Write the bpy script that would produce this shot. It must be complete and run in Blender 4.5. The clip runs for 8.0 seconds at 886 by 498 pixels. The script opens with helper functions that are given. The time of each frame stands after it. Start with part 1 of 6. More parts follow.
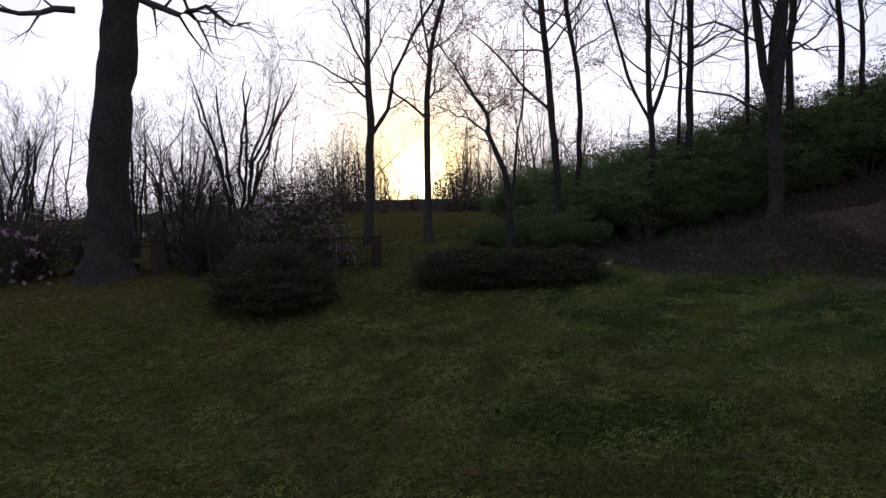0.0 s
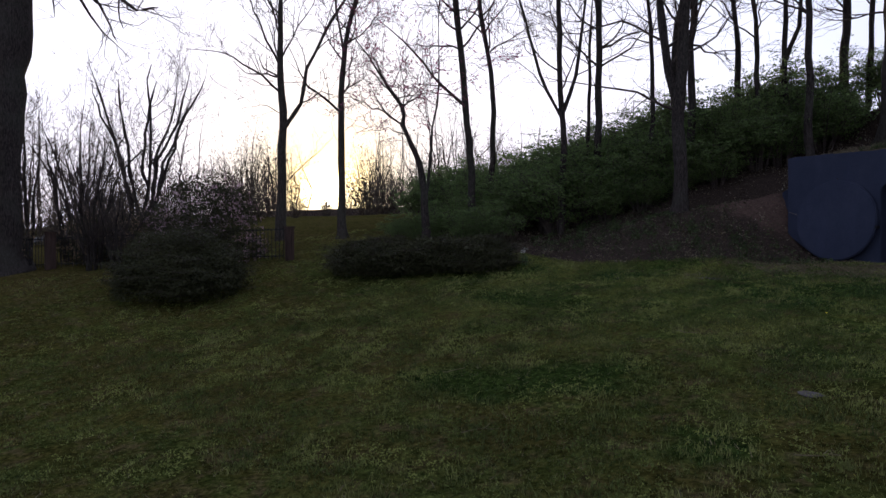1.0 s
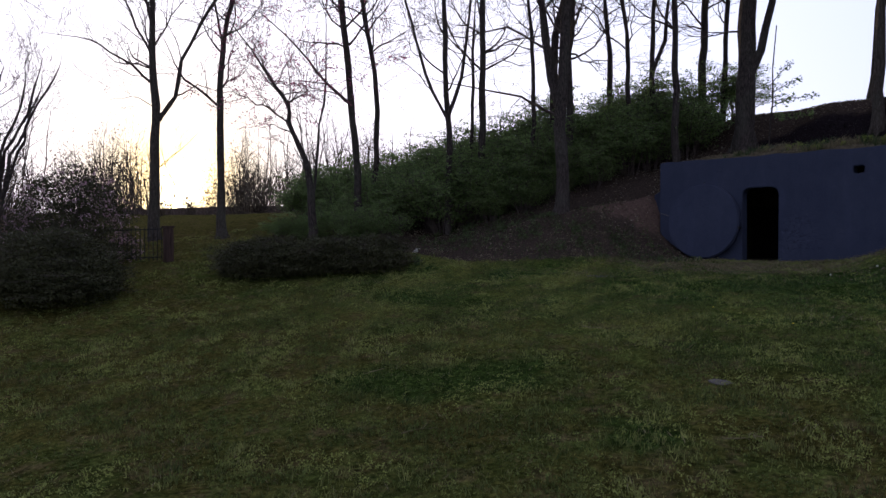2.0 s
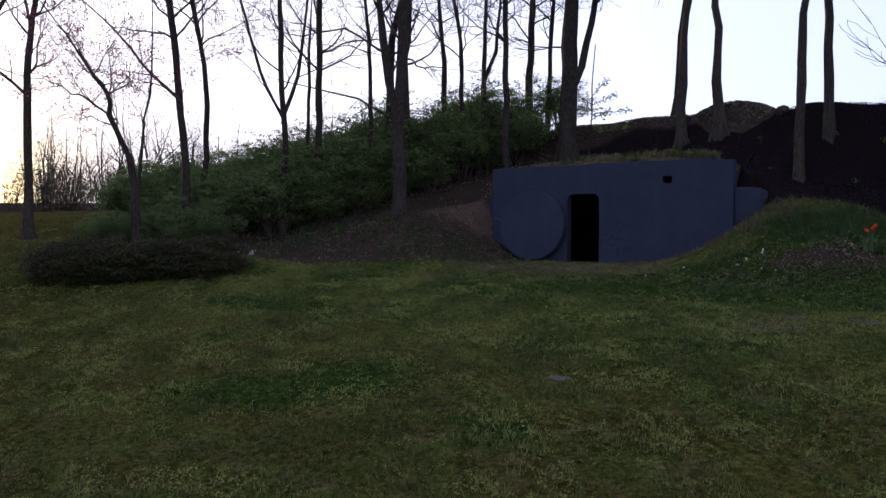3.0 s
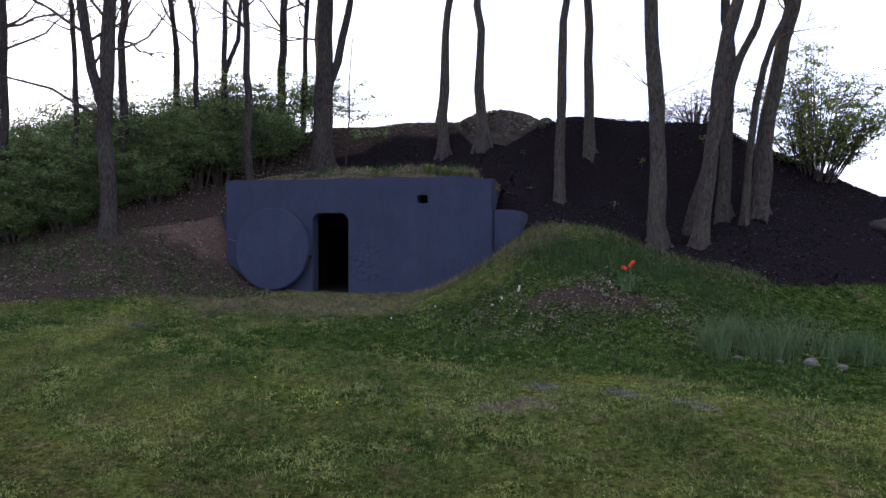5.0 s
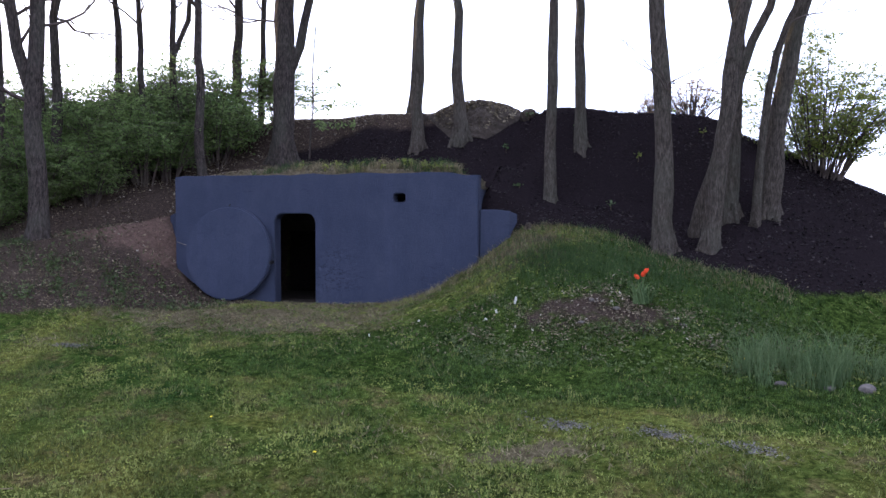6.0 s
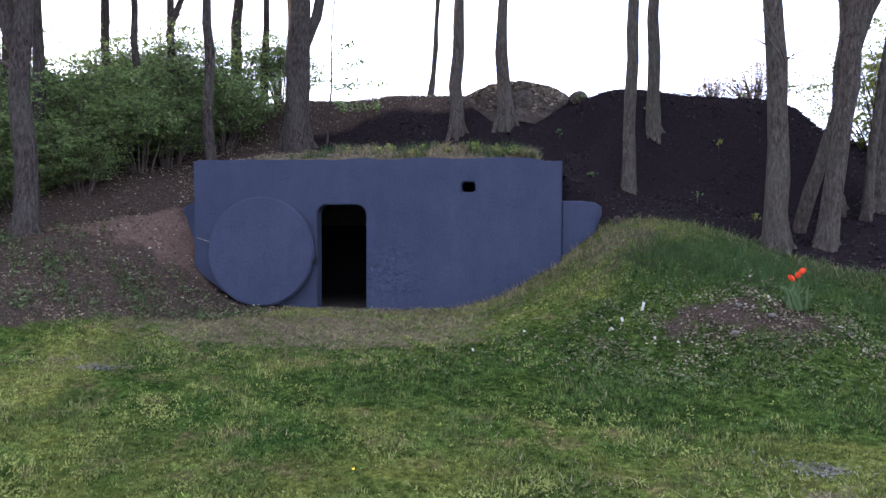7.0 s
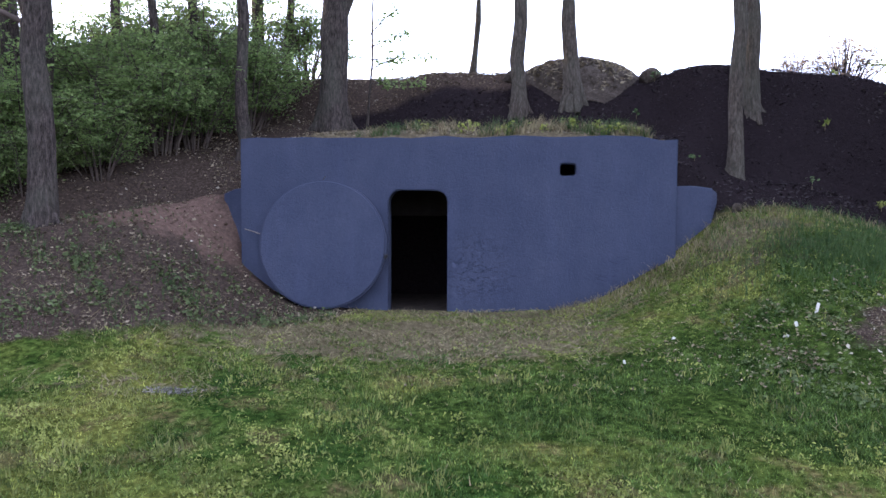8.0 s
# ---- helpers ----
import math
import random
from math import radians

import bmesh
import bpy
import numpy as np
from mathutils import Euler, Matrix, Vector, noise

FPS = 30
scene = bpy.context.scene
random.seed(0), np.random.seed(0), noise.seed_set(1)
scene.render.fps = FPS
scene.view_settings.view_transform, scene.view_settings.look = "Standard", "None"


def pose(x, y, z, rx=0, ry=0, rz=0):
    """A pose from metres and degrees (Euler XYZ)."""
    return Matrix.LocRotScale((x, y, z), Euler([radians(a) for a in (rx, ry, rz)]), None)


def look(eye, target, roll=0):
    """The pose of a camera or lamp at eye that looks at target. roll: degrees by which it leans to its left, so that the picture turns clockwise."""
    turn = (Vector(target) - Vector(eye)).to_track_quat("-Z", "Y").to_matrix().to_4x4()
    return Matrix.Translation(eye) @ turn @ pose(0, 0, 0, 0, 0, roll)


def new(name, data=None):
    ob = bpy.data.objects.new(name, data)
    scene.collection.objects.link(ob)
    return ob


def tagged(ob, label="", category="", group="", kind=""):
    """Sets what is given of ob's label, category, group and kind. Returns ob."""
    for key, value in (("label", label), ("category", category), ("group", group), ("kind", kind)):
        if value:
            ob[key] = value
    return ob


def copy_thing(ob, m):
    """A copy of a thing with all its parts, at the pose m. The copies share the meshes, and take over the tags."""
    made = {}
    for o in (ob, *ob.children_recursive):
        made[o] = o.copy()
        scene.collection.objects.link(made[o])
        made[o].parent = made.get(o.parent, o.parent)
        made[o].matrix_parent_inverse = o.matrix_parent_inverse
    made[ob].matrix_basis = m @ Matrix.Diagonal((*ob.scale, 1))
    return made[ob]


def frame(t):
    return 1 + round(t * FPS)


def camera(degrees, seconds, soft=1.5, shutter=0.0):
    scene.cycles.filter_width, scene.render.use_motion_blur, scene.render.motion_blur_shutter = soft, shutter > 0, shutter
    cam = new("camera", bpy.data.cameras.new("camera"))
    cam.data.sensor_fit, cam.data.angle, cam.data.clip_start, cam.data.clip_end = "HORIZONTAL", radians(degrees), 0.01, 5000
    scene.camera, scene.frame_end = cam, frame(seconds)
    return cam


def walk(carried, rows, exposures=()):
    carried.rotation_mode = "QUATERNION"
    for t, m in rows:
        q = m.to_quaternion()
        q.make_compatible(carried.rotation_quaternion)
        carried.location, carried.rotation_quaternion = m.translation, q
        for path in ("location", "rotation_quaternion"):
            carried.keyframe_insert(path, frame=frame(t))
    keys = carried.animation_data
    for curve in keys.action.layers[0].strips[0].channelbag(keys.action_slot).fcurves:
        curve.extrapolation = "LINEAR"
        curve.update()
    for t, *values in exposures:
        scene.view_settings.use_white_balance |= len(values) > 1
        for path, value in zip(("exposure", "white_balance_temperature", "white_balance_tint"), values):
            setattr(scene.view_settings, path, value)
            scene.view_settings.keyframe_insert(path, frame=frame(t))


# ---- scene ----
cam = camera(61.30, 8.0)
PATH = [
    (0, (9.666, -19.542, 1.562), (7.884, -18.638, 1.473), -0.56),
    (0.5, (9.607, -19.553, 0.937), (7.89, -18.529, 0.882), -0.36),
    (1, (9.472, -19.589, 0.684), (7.809, -18.479, 0.645), -0.28),
    (1.2, (9.42, -19.675, 0.659), (7.787, -18.522, 0.619), -0.34),
    (2.3, (8.739, -20.511, 0.722), (7.413, -19.014, 0.678), -0.18),
    (2.5, (8.718, -20.552, 0.731), (7.463, -18.996, 0.686), -0.10),
    (3, (8.652, -20.584, 0.757), (7.582, -18.894, 0.715), 0.09),
    (3.4, (8.602, -20.572, 0.789), (7.662, -18.808, 0.742), 0.01),
    (3.5, (8.267, -19.497, 0.892), (7.395, -17.697, 0.879), 0.17),
    (4, (8.545, -19.047, 1.191), (7.751, -17.212, 1.159), 0.15),
    (4.5, (8.771, -18.043, 1.412), (8.045, -16.18, 1.366), 0.01),
    (5, (8.542, -17.175, 1.685), (7.968, -15.26, 1.613), 0.07),
    (5.2, (8.45, -16.882, 1.732), (7.908, -14.958, 1.658), 0.07),
    (6.3, (6.688, -15.018, 1.789), (6.277, -13.062, 1.706), 0.10),
    (6.5, (5.998, -14.755, 1.745), (5.63, -12.791, 1.662), 0.20),
    (7, (4.34, -13.905, 1.703), (4.064, -11.926, 1.613), 0.20),
    (7.5, (2.849, -12.946, 1.634), (2.644, -10.959, 1.536), 0.20),
    (8, (1.86, -12.226, 1.546), (1.696, -10.235, 1.447), 0.23),
]
walk(cam, [(t, look(eye, target, roll)) for t, eye, target, roll in PATH],
     exposures=[(0, 0.1, 6200, 13), (1.0, 0.31, 6200, 13), (2.5, 0.55, 6200, 16), (3.5, 0.83, 6050, 15), (4.5, 1.42, 6150, 14), (5.2, 1.84, 6150, 12), (6.4, 2.5, 6150, 12), (8.0, 2.9, 6150, 12)])

# ---- sky and sun ----
SUN_ELEV, SUN_AZ = 3.0, -65.0          # degrees; azimuth clockwise from +y
SUN_DIR = Vector((math.cos(radians(SUN_ELEV)) * math.sin(radians(SUN_AZ)),
                  math.cos(radians(SUN_ELEV)) * math.cos(radians(SUN_AZ)), math.sin(radians(SUN_ELEV))))
world = bpy.data.worlds.new("dusk_sky")
scene.world = world
world.use_nodes = True
wn = world.node_tree
sky = wn.nodes.new("ShaderNodeTexSky")
sky.sky_type = "NISHITA"
sky.sun_disc = False
sky.sun_elevation, sky.sun_rotation = radians(SUN_ELEV), radians(SUN_AZ)
sky.altitude, sky.air_density, sky.dust_density, sky.ozone_density = 120, 1.0, 2.0, 1.0
haze = wn.nodes.new("ShaderNodeMix")               # a thin high veil of cloud over the whole sky
haze.data_type = "RGBA"
haze.inputs[0].default_value = 0.68
haze.inputs[7].default_value = (4.7, 5.2, 7.4, 1)
wn.links.new(sky.outputs[0], haze.inputs[6])
way = wn.nodes.new("ShaderNodeTexCoord")
toward = wn.nodes.new("ShaderNodeVectorMath")       # how near a part of the sky lies to the sun
toward.operation = "DOT_PRODUCT"
toward.inputs[1].default_value = SUN_DIR
wn.links.new(way.outputs["Generated"], toward.inputs[0])


def aureole(sharpness, colour, below):
    """The bright warm air round the sun, added to the sky below it."""
    power = wn.nodes.new("ShaderNodeMath")
    power.operation = "POWER"
    wn.links.new(toward.outputs["Value"], power.inputs[0])
    power.inputs[1].default_value = sharpness
    clean = wn.nodes.new("ShaderNodeMath")
    clean.operation, clean.use_clamp = "MAXIMUM", True
    wn.links.new(power.outputs[0], clean.inputs[0])
    clean.inputs[1].default_value = 0.0
    layer = wn.nodes.new("ShaderNodeMix")
    layer.data_type = "RGBA"
    wn.links.new(clean.outputs[0], layer.inputs[0])
    wn.links.new(below, layer.inputs[6])
    layer.inputs[7].default_value = (*colour, 1)
    return layer.outputs[2]


glow = aureole(5, (7.7, 7.5, 8.1), haze.outputs[2])
glow = aureole(110, (9.0, 7.2, 4.2), glow)
glow = aureole(650, (19, 13.5, 5.0), glow)
glow = aureole(3500, (70, 58, 36), glow)
wn.links.new(glow, wn.nodes["Background"].inputs[0])
wn.nodes["Background"].inputs[1].default_value = 0.15

sun_data = bpy.data.lights.new("low_sun", "SUN")
sun_data.energy, sun_data.angle, sun_data.color = 2.0, radians(0.6), (1.0, 0.72, 0.42)
sun_lamp = new("low_sun", sun_data)
sun_lamp.matrix_world = look(SUN_DIR * 300, (0, 0, 0))


# ---- materials ----
def mat(name, rough=0.8, metal=0.0):
    m = bpy.data.materials.new(name)
    m.use_nodes = True
    b = m.node_tree.nodes["Principled BSDF"]
    b.inputs["Roughness"].default_value, b.inputs["Metallic"].default_value = rough, metal
    b.inputs["Specular IOR Level"].default_value = 0.06
    return m, m.node_tree, b


def ramp(nt, fac, stops):
    r = nt.nodes.new("ShaderNodeValToRGB")
    while len(r.color_ramp.elements) < len(stops):
        r.color_ramp.elements.new(0.5)
    for e, (pos, col) in zip(r.color_ramp.elements, stops):
        e.position, e.color = pos, (*col, 1)
    nt.links.new(fac, r.inputs[0])
    return r.outputs[0]


def noise_tex(nt, scale, detail=5, rough=0.6, vec=None, stretch=None):
    n = nt.nodes.new("ShaderNodeTexNoise")
    n.inputs["Scale"].default_value, n.inputs["Detail"].default_value, n.inputs["Roughness"].default_value = scale, detail, rough
    if vec is None:
        vec = nt.nodes.new("ShaderNodeNewGeometry").outputs["Position"]
    if stretch:
        m = nt.nodes.new("ShaderNodeMapping")
        m.inputs["Scale"].default_value = stretch
        nt.links.new(vec, m.inputs[0])
        vec = m.outputs[0]
    nt.links.new(vec, n.inputs["Vector"])
    return n.outputs["Fac"]


def mix(nt, fac, a, b, blend="MIX"):
    n = nt.nodes.new("ShaderNodeMix")
    n.data_type, n.blend_type = "RGBA", blend
    for sock, v in ((n.inputs[0], fac), (n.inputs[6], a), (n.inputs[7], b)):
        if isinstance(v, (int, float)):
            sock.default_value = v
        elif isinstance(v, tuple):
            sock.default_value = (*v, 1)
        else:
            nt.links.new(v, sock)
    return n.outputs[2]


def relief(nt, b, fac, strength, distance):
    n = nt.nodes.new("ShaderNodeBump")
    n.inputs["Strength"].default_value, n.inputs["Distance"].default_value = strength, distance
    nt.links.new(fac, n.inputs["Height"])
    nt.links.new(n.outputs[0], b.inputs["Normal"])


def bark(name, dark, light):
    m, nt, b = mat(name, 0.95)
    fine = noise_tex(nt, 24, 7, 0.78, stretch=(1, 1, 0.26))
    broad = noise_tex(nt, 1.1, 3)
    col = ramp(nt, fine, [(0.38, dark), (0.5, tuple((a + c) / 2.6 for a, c in zip(dark, light))), (0.66, light)])
    col = mix(nt, ramp(nt, broad, [(0.45, (0, 0, 0)), (0.75, (0.5, 0.5, 0.5))]), col, (0.06, 0.062, 0.045))
    nt.links.new(col, b.inputs["Base Color"])
    relief(nt, b, fine, 1.0, 0.05)
    return m


BARK = bark("bark_grey_brown", (0.02, 0.016, 0.0125), (0.098, 0.08, 0.064))
BARK_DARK = bark("bark_dark", (0.014, 0.011, 0.0095), (0.084, 0.067, 0.057))
TWIG, nt, b = mat("twig_bark", 0.9)
nt.links.new(ramp(nt, noise_tex(nt, 3), [(0.3, (0.035, 0.026, 0.022)), (0.75, (0.095, 0.075, 0.062))]), b.inputs["Base Color"])


def leaf_mat(name, low, mid, high, through_light=0.25, rough=0.6, patchy=0.35):
    """Leaves that differ one from another, and let a little light through."""
    m, nt, b = mat(name, rough)
    island = nt.nodes.new("ShaderNodeNewGeometry").outputs["Random Per Island"]
    col = ramp(nt, island, [(0.0, low), (0.5, mid), (1.0, high)])
    col = mix(nt, patchy, col, ramp(nt, noise_tex(nt, 0.9, 3), [(0.35, low), (0.7, high)] if patchy < 0.5 else [(0.43, low), (0.6, high)]))
    nt.links.new(col, b.inputs["Base Color"])
    t = nt.nodes.new("ShaderNodeBsdfTranslucent")
    nt.links.new(col, t.inputs["Color"])
    mx = nt.nodes.new("ShaderNodeMixShader")
    mx.inputs[0].default_value = through_light
    nt.links.new(b.outputs[0], mx.inputs[1])
    nt.links.new(t.outputs[0], mx.inputs[2])
    nt.links.new(mx.outputs[0], nt.nodes["Material Output"].inputs[0])
    return m


LEAF_SHRUB = leaf_mat("shrub_leaves", (0.055, 0.088, 0.028), (0.108, 0.16, 0.05), (0.185, 0.245, 0.085), 0.5)
LEAF_DARK = leaf_mat("dark_hedge_leaves", (0.024, 0.026, 0.012), (0.038, 0.041, 0.017), (0.064, 0.06, 0.028), 0.12)
LEAF_YELLOW = leaf_mat("yellow_green_leaves", (0.06, 0.085, 0.018), (0.13, 0.16, 0.034), (0.22, 0.23, 0.06), 0.5)
LEAF_BRONZE = leaf_mat("bronze_leaves", (0.14, 0.085, 0.05), (0.24, 0.16, 0.1), (0.34, 0.25, 0.17), 0.5)
PETAL_PINK = leaf_mat("pale_pink_petals", (0.22, 0.12, 0.15), (0.36, 0.22, 0.26), (0.52, 0.38, 0.42), 0.4)
BUD_RED = leaf_mat("redbud_buds", (0.16, 0.03, 0.07), (0.26, 0.06, 0.12), (0.36, 0.1, 0.18), 0.3)
LEAF_DRY = leaf_mat("dry_leaves", (0.04, 0.03, 0.019), (0.095, 0.074, 0.046), (0.24, 0.2, 0.135), 0.1, 0.85)
LEAF_PALE = leaf_mat("bleached_leaves", (0.08, 0.066, 0.046), (0.16, 0.138, 0.1), (0.34, 0.31, 0.25), 0.1, 0.85)
LEAF_TUFT = leaf_mat("lawn_tufts", (0.024, 0.038, 0.01), (0.085, 0.1, 0.026), (0.215, 0.215, 0.07), 0.25, 0.6, 0.55)
LEAF_WEED = leaf_mat("low_weed_leaves", (0.028, 0.042, 0.016), (0.052, 0.07, 0.026), (0.095, 0.112, 0.045), 0.2)
LEAF_STRAW = leaf_mat("dry_straw", (0.058, 0.046, 0.025), (0.118, 0.096, 0.052), (0.2, 0.165, 0.095), 0.2)
LEAF_TALL = leaf_mat("tall_grass", (0.016, 0.034, 0.011), (0.029, 0.054, 0.016), (0.055, 0.078, 0.027), 0.2)
CHIP = leaf_mat("mulch_chips", (0.0045, 0.0037, 0.0045), (0.0115, 0.0094, 0.0105), (0.05, 0.04, 0.037), 0.0, 0.9)
LEAF_BULB = leaf_mat("bulb_leaves", (0.03, 0.055, 0.02), (0.064, 0.1, 0.038), (0.125, 0.165, 0.075), 0.3, 0.8)
LEAF_CLOVER = leaf_mat("clover_leaves", (0.03, 0.046, 0.01), (0.1, 0.116, 0.025), (0.2, 0.212, 0.058), 0.2, 0.6, 0.62)


def zone(nt, name):
    a = nt.nodes.new("ShaderNodeAttribute")
    a.attribute_name = name
    return a.outputs["Fac"]


def ragged(nt, fac, scale, amount=0.5):
    """A zone with an uneven border."""
    n = nt.nodes.new("ShaderNodeMath")
    n.operation = "MULTIPLY_ADD"
    nt.links.new(noise_tex(nt, scale, 5, 0.7), n.inputs[0])
    n.inputs[1].default_value = amount
    nt.links.new(fac, n.inputs[2])
    r = nt.nodes.new("ShaderNodeMapRange")
    r.inputs[1].default_value, r.inputs[2].default_value = 0.42 + amount / 2, 0.58 + amount / 2
    nt.links.new(n.outputs[0], r.inputs[0])
    return r.outputs[0]


def lawn_colour(nt):
    """Patches of deep green, yellow-green and straw, in three sizes."""
    broad = noise_tex(nt, 0.5, 4, 0.6)
    fine = noise_tex(nt, 2.2, 5, 0.7)
    small = noise_tex(nt, 7, 4, 0.7)
    green = ramp(nt, broad, [(0.4, (0.024, 0.05, 0.013)), (0.5, (0.052, 0.08, 0.021)), (0.6, (0.098, 0.115, 0.032))])
    # drier, yellower sward on the open lawn away from the vault
    xyz = nt.nodes.new("ShaderNodeSeparateXYZ")
    nt.links.new(nt.nodes.new("ShaderNodeNewGeometry").outputs["Position"], xyz.inputs[0])
    away = nt.nodes.new("ShaderNodeMapRange")
    away.inputs[1].default_value, away.inputs[2].default_value = -6.5, -12.0
    nt.links.new(xyz.outputs[1], away.inputs[0])
    dry = mix(nt, 1.0, ramp(nt, away.outputs[0], [(0, (0, 0, 0)), (1, (0.92, 0.92, 0.92))]),
              ramp(nt, noise_tex(nt, 0.8, 4, 0.65), [(0.36, (0.45, 0.45, 0.45)), (0.54, (1, 1, 1))]), "MULTIPLY")
    green = mix(nt, dry, green, (0.06, 0.058, 0.0185))
    fresh = ramp(nt, noise_tex(nt, 1.5, 5, 0.7), [(0.5, (0, 0, 0)), (0.7, (0.6, 0.6, 0.6))])
    green = mix(nt, fresh, green, (0.088, 0.13, 0.036))
    beyond = nt.nodes.new("ShaderNodeMapRange")          # meadow beyond the fence, hazy yellow glare of the sun put into its colour
    beyond.inputs[1].default_value, beyond.inputs[2].default_value = -11.0, -15.0
    nt.links.new(xyz.outputs[0], beyond.inputs[0])
    green = mix(nt, ramp(nt, beyond.outputs[0], [(0, (0, 0, 0)), (1, (0.75, 0.75, 0.75))]), green, (0.08, 0.07, 0.026))
    straw = ramp(nt, fine, [(0.52, (0, 0, 0)), (0.64, (0.65, 0.65, 0.65))])
    col = mix(nt, straw, green, (0.112, 0.092, 0.05))
    lush = zone(nt, "lush")                               # deep green turf below the bank
    col = mix(nt, ragged(nt, lush, 1.6, 0.7), col, ramp(nt, noise_tex(nt, 3.5, 4, 0.6), [(0.35, (0.021, 0.039, 0.0105)), (0.65, (0.042, 0.07, 0.019))]))
    return mix(nt, 1.0, col, ramp(nt, small, [(0.3, (0.5, 0.53, 0.5)), (0.7, (1.5, 1.45, 1.35))]), "MULTIPLY")


GRASS, nt, b = mat("grass_blade", 0.6)
island = nt.nodes.new("ShaderNodeNewGeometry").outputs["Random Per Island"]
col = mix(nt, 1.0, lawn_colour(nt), ramp(nt, island, [(0, (0.4, 0.45, 0.4)), (0.55, (1.1, 1.1, 1.05)), (0.88, (1.8, 1.7, 1.5)), (1, (2.7, 2.3, 1.9))]), "MULTIPLY")
nt.links.new(col, b.inputs["Base Color"])

GROUND, nt, b = mat("lawn_mulch_and_litter", 1.0)
b.inputs["Specular IOR Level"].default_value = 0.0
fine = noise_tex(nt, 14, 6, 0.7)
col = mix(nt, 1.0, lawn_colour(nt), ramp(nt, fine, [(0.3, (0.22, 0.22, 0.2)), (0.7, (1.0, 0.88, 0.8))]), "MULTIPLY")


bare = ramp(nt, fine, [(0.25, (0.026, 0.022, 0.012)), (0.5, (0.066, 0.054, 0.03)), (0.75, (0.15, 0.122, 0.075))])
litter = ramp(nt, noise_tex(nt, 22, 6, 0.75), [(0.25, (0.011, 0.008, 0.0065)), (0.5, (0.03, 0.0215, 0.0165)), (0.75, (0.09, 0.066, 0.05))])
mulch = ramp(nt, noise_tex(nt, 18, 6, 0.75), [(0.3, (0.005, 0.0038, 0.0041)), (0.6, (0.0122, 0.0092, 0.0098)), (0.85, (0.038, 0.029, 0.027))])
gravel = ramp(nt, noise_tex(nt, 60, 3, 0.8), [(0.3, (0.07, 0.067, 0.065)), (0.7, (0.21, 0.2, 0.2))])
col = mix(nt, ragged(nt, zone(nt, "bare"), 4.5, 1.3), col, bare)
col = mix(nt, ragged(nt, zone(nt, "litter"), 2.2, 0.9), col, litter)
red_soil = ramp(nt, fine, [(0.3, (0.038, 0.025, 0.019)), (0.7, (0.105, 0.068, 0.052))])
col = mix(nt, ragged(nt, zone(nt, "soil"), 2.6, 0.9), col, red_soil)
col = mix(nt, ragged(nt, zone(nt, "mulch"), 2.0, 0.4), col, mulch)
col = mix(nt, ragged(nt, zone(nt, "gravel"), 6.0, 0.9), col, gravel)
nt.links.new(col, b.inputs["Base Color"])
relief(nt, b, fine, 0.8, 0.05)

PAINT, nt, b = mat("blue_grey_wall_paint", 0.75)
stain = noise_tex(nt, 1.3, 7, 0.7, stretch=(1, 1, 0.7))
grain = noise_tex(nt, 26, 5, 0.7)
col = ramp(nt, stain, [(0.3, (0.0195, 0.0232, 0.0375)), (0.5, (0.0272, 0.0312, 0.0475)), (0.75, (0.038, 0.042, 0.06))])
col = mix(nt, 0.35, col, ramp(nt, grain, [(0.3, (0.017, 0.0205, 0.036)), (0.7, (0.037, 0.0425, 0.066))]))
crack = ramp(nt, noise_tex(nt, 1.7, 7, 0.6, stretch=(0.7, 1, 2.2)), [(0.486, (0, 0, 0)), (0.5, (1, 1, 1)), (0.514, (0, 0, 0))])
worn = ramp(nt, noise_tex(nt, 0.9, 3), [(0.56, (0, 0, 0)), (0.68, (0.8, 0.8, 0.8))])
col = mix(nt, mix(nt, 1.0, crack, worn, "MULTIPLY"), col, (0.015, 0.017, 0.03))
patch = nt.nodes.new("ShaderNodeVectorMath")          # cracked, flaking plaster low beside the doorway
patch.operation = "DISTANCE"
nt.links.new(nt.nodes.new("ShaderNodeNewGeometry").outputs["Position"], patch.inputs[0])
patch.inputs[1].default_value = (1.35, 0, 0.6)
near_patch = ramp(nt, patch.outputs["Value"], [(0.25, (1, 1, 1)), (0.75, (0, 0, 0))])
flake = ramp(nt, noise_tex(nt, 4.2, 6, 0.65, stretch=(0.8, 1, 1.7)), [(0.478, (0, 0, 0)), (0.497, (1, 1, 1)), (0.516, (0, 0, 0))])
col = mix(nt, mix(nt, 1.0, flake, near_patch, "MULTIPLY"), col, (0.008, 0.009, 0.016))
pale_flake = ramp(nt, noise_tex(nt, 8, 5, 0.7), [(0.56, (0, 0, 0)), (0.66, (0.5, 0.5, 0.5))])
col = mix(nt, mix(nt, 1.0, pale_flake, near_patch, "MULTIPLY"), col, (0.06, 0.066, 0.1))
streak = ramp(nt, noise_tex(nt, 3.2, 4, 0.6, stretch=(1, 1, 0.12)), [(0.52, (0, 0, 0)), (0.75, (0.13, 0.13, 0.13))])
col = mix(nt, streak, col, (0.05, 0.058, 0.1))
nt.links.new(col, b.inputs["Base Color"])
relief(nt, b, mix(nt, 0.5, grain, noise_tex(nt, 3, 5)), 0.55, 0.03)

# interior plaster, coloured very dark to carry the shade behind the doorway
INSIDE, nt, b = mat("shade_dark_plaster", 0.95)
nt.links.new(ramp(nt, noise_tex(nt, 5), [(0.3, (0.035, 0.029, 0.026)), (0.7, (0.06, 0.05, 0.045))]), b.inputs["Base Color"])

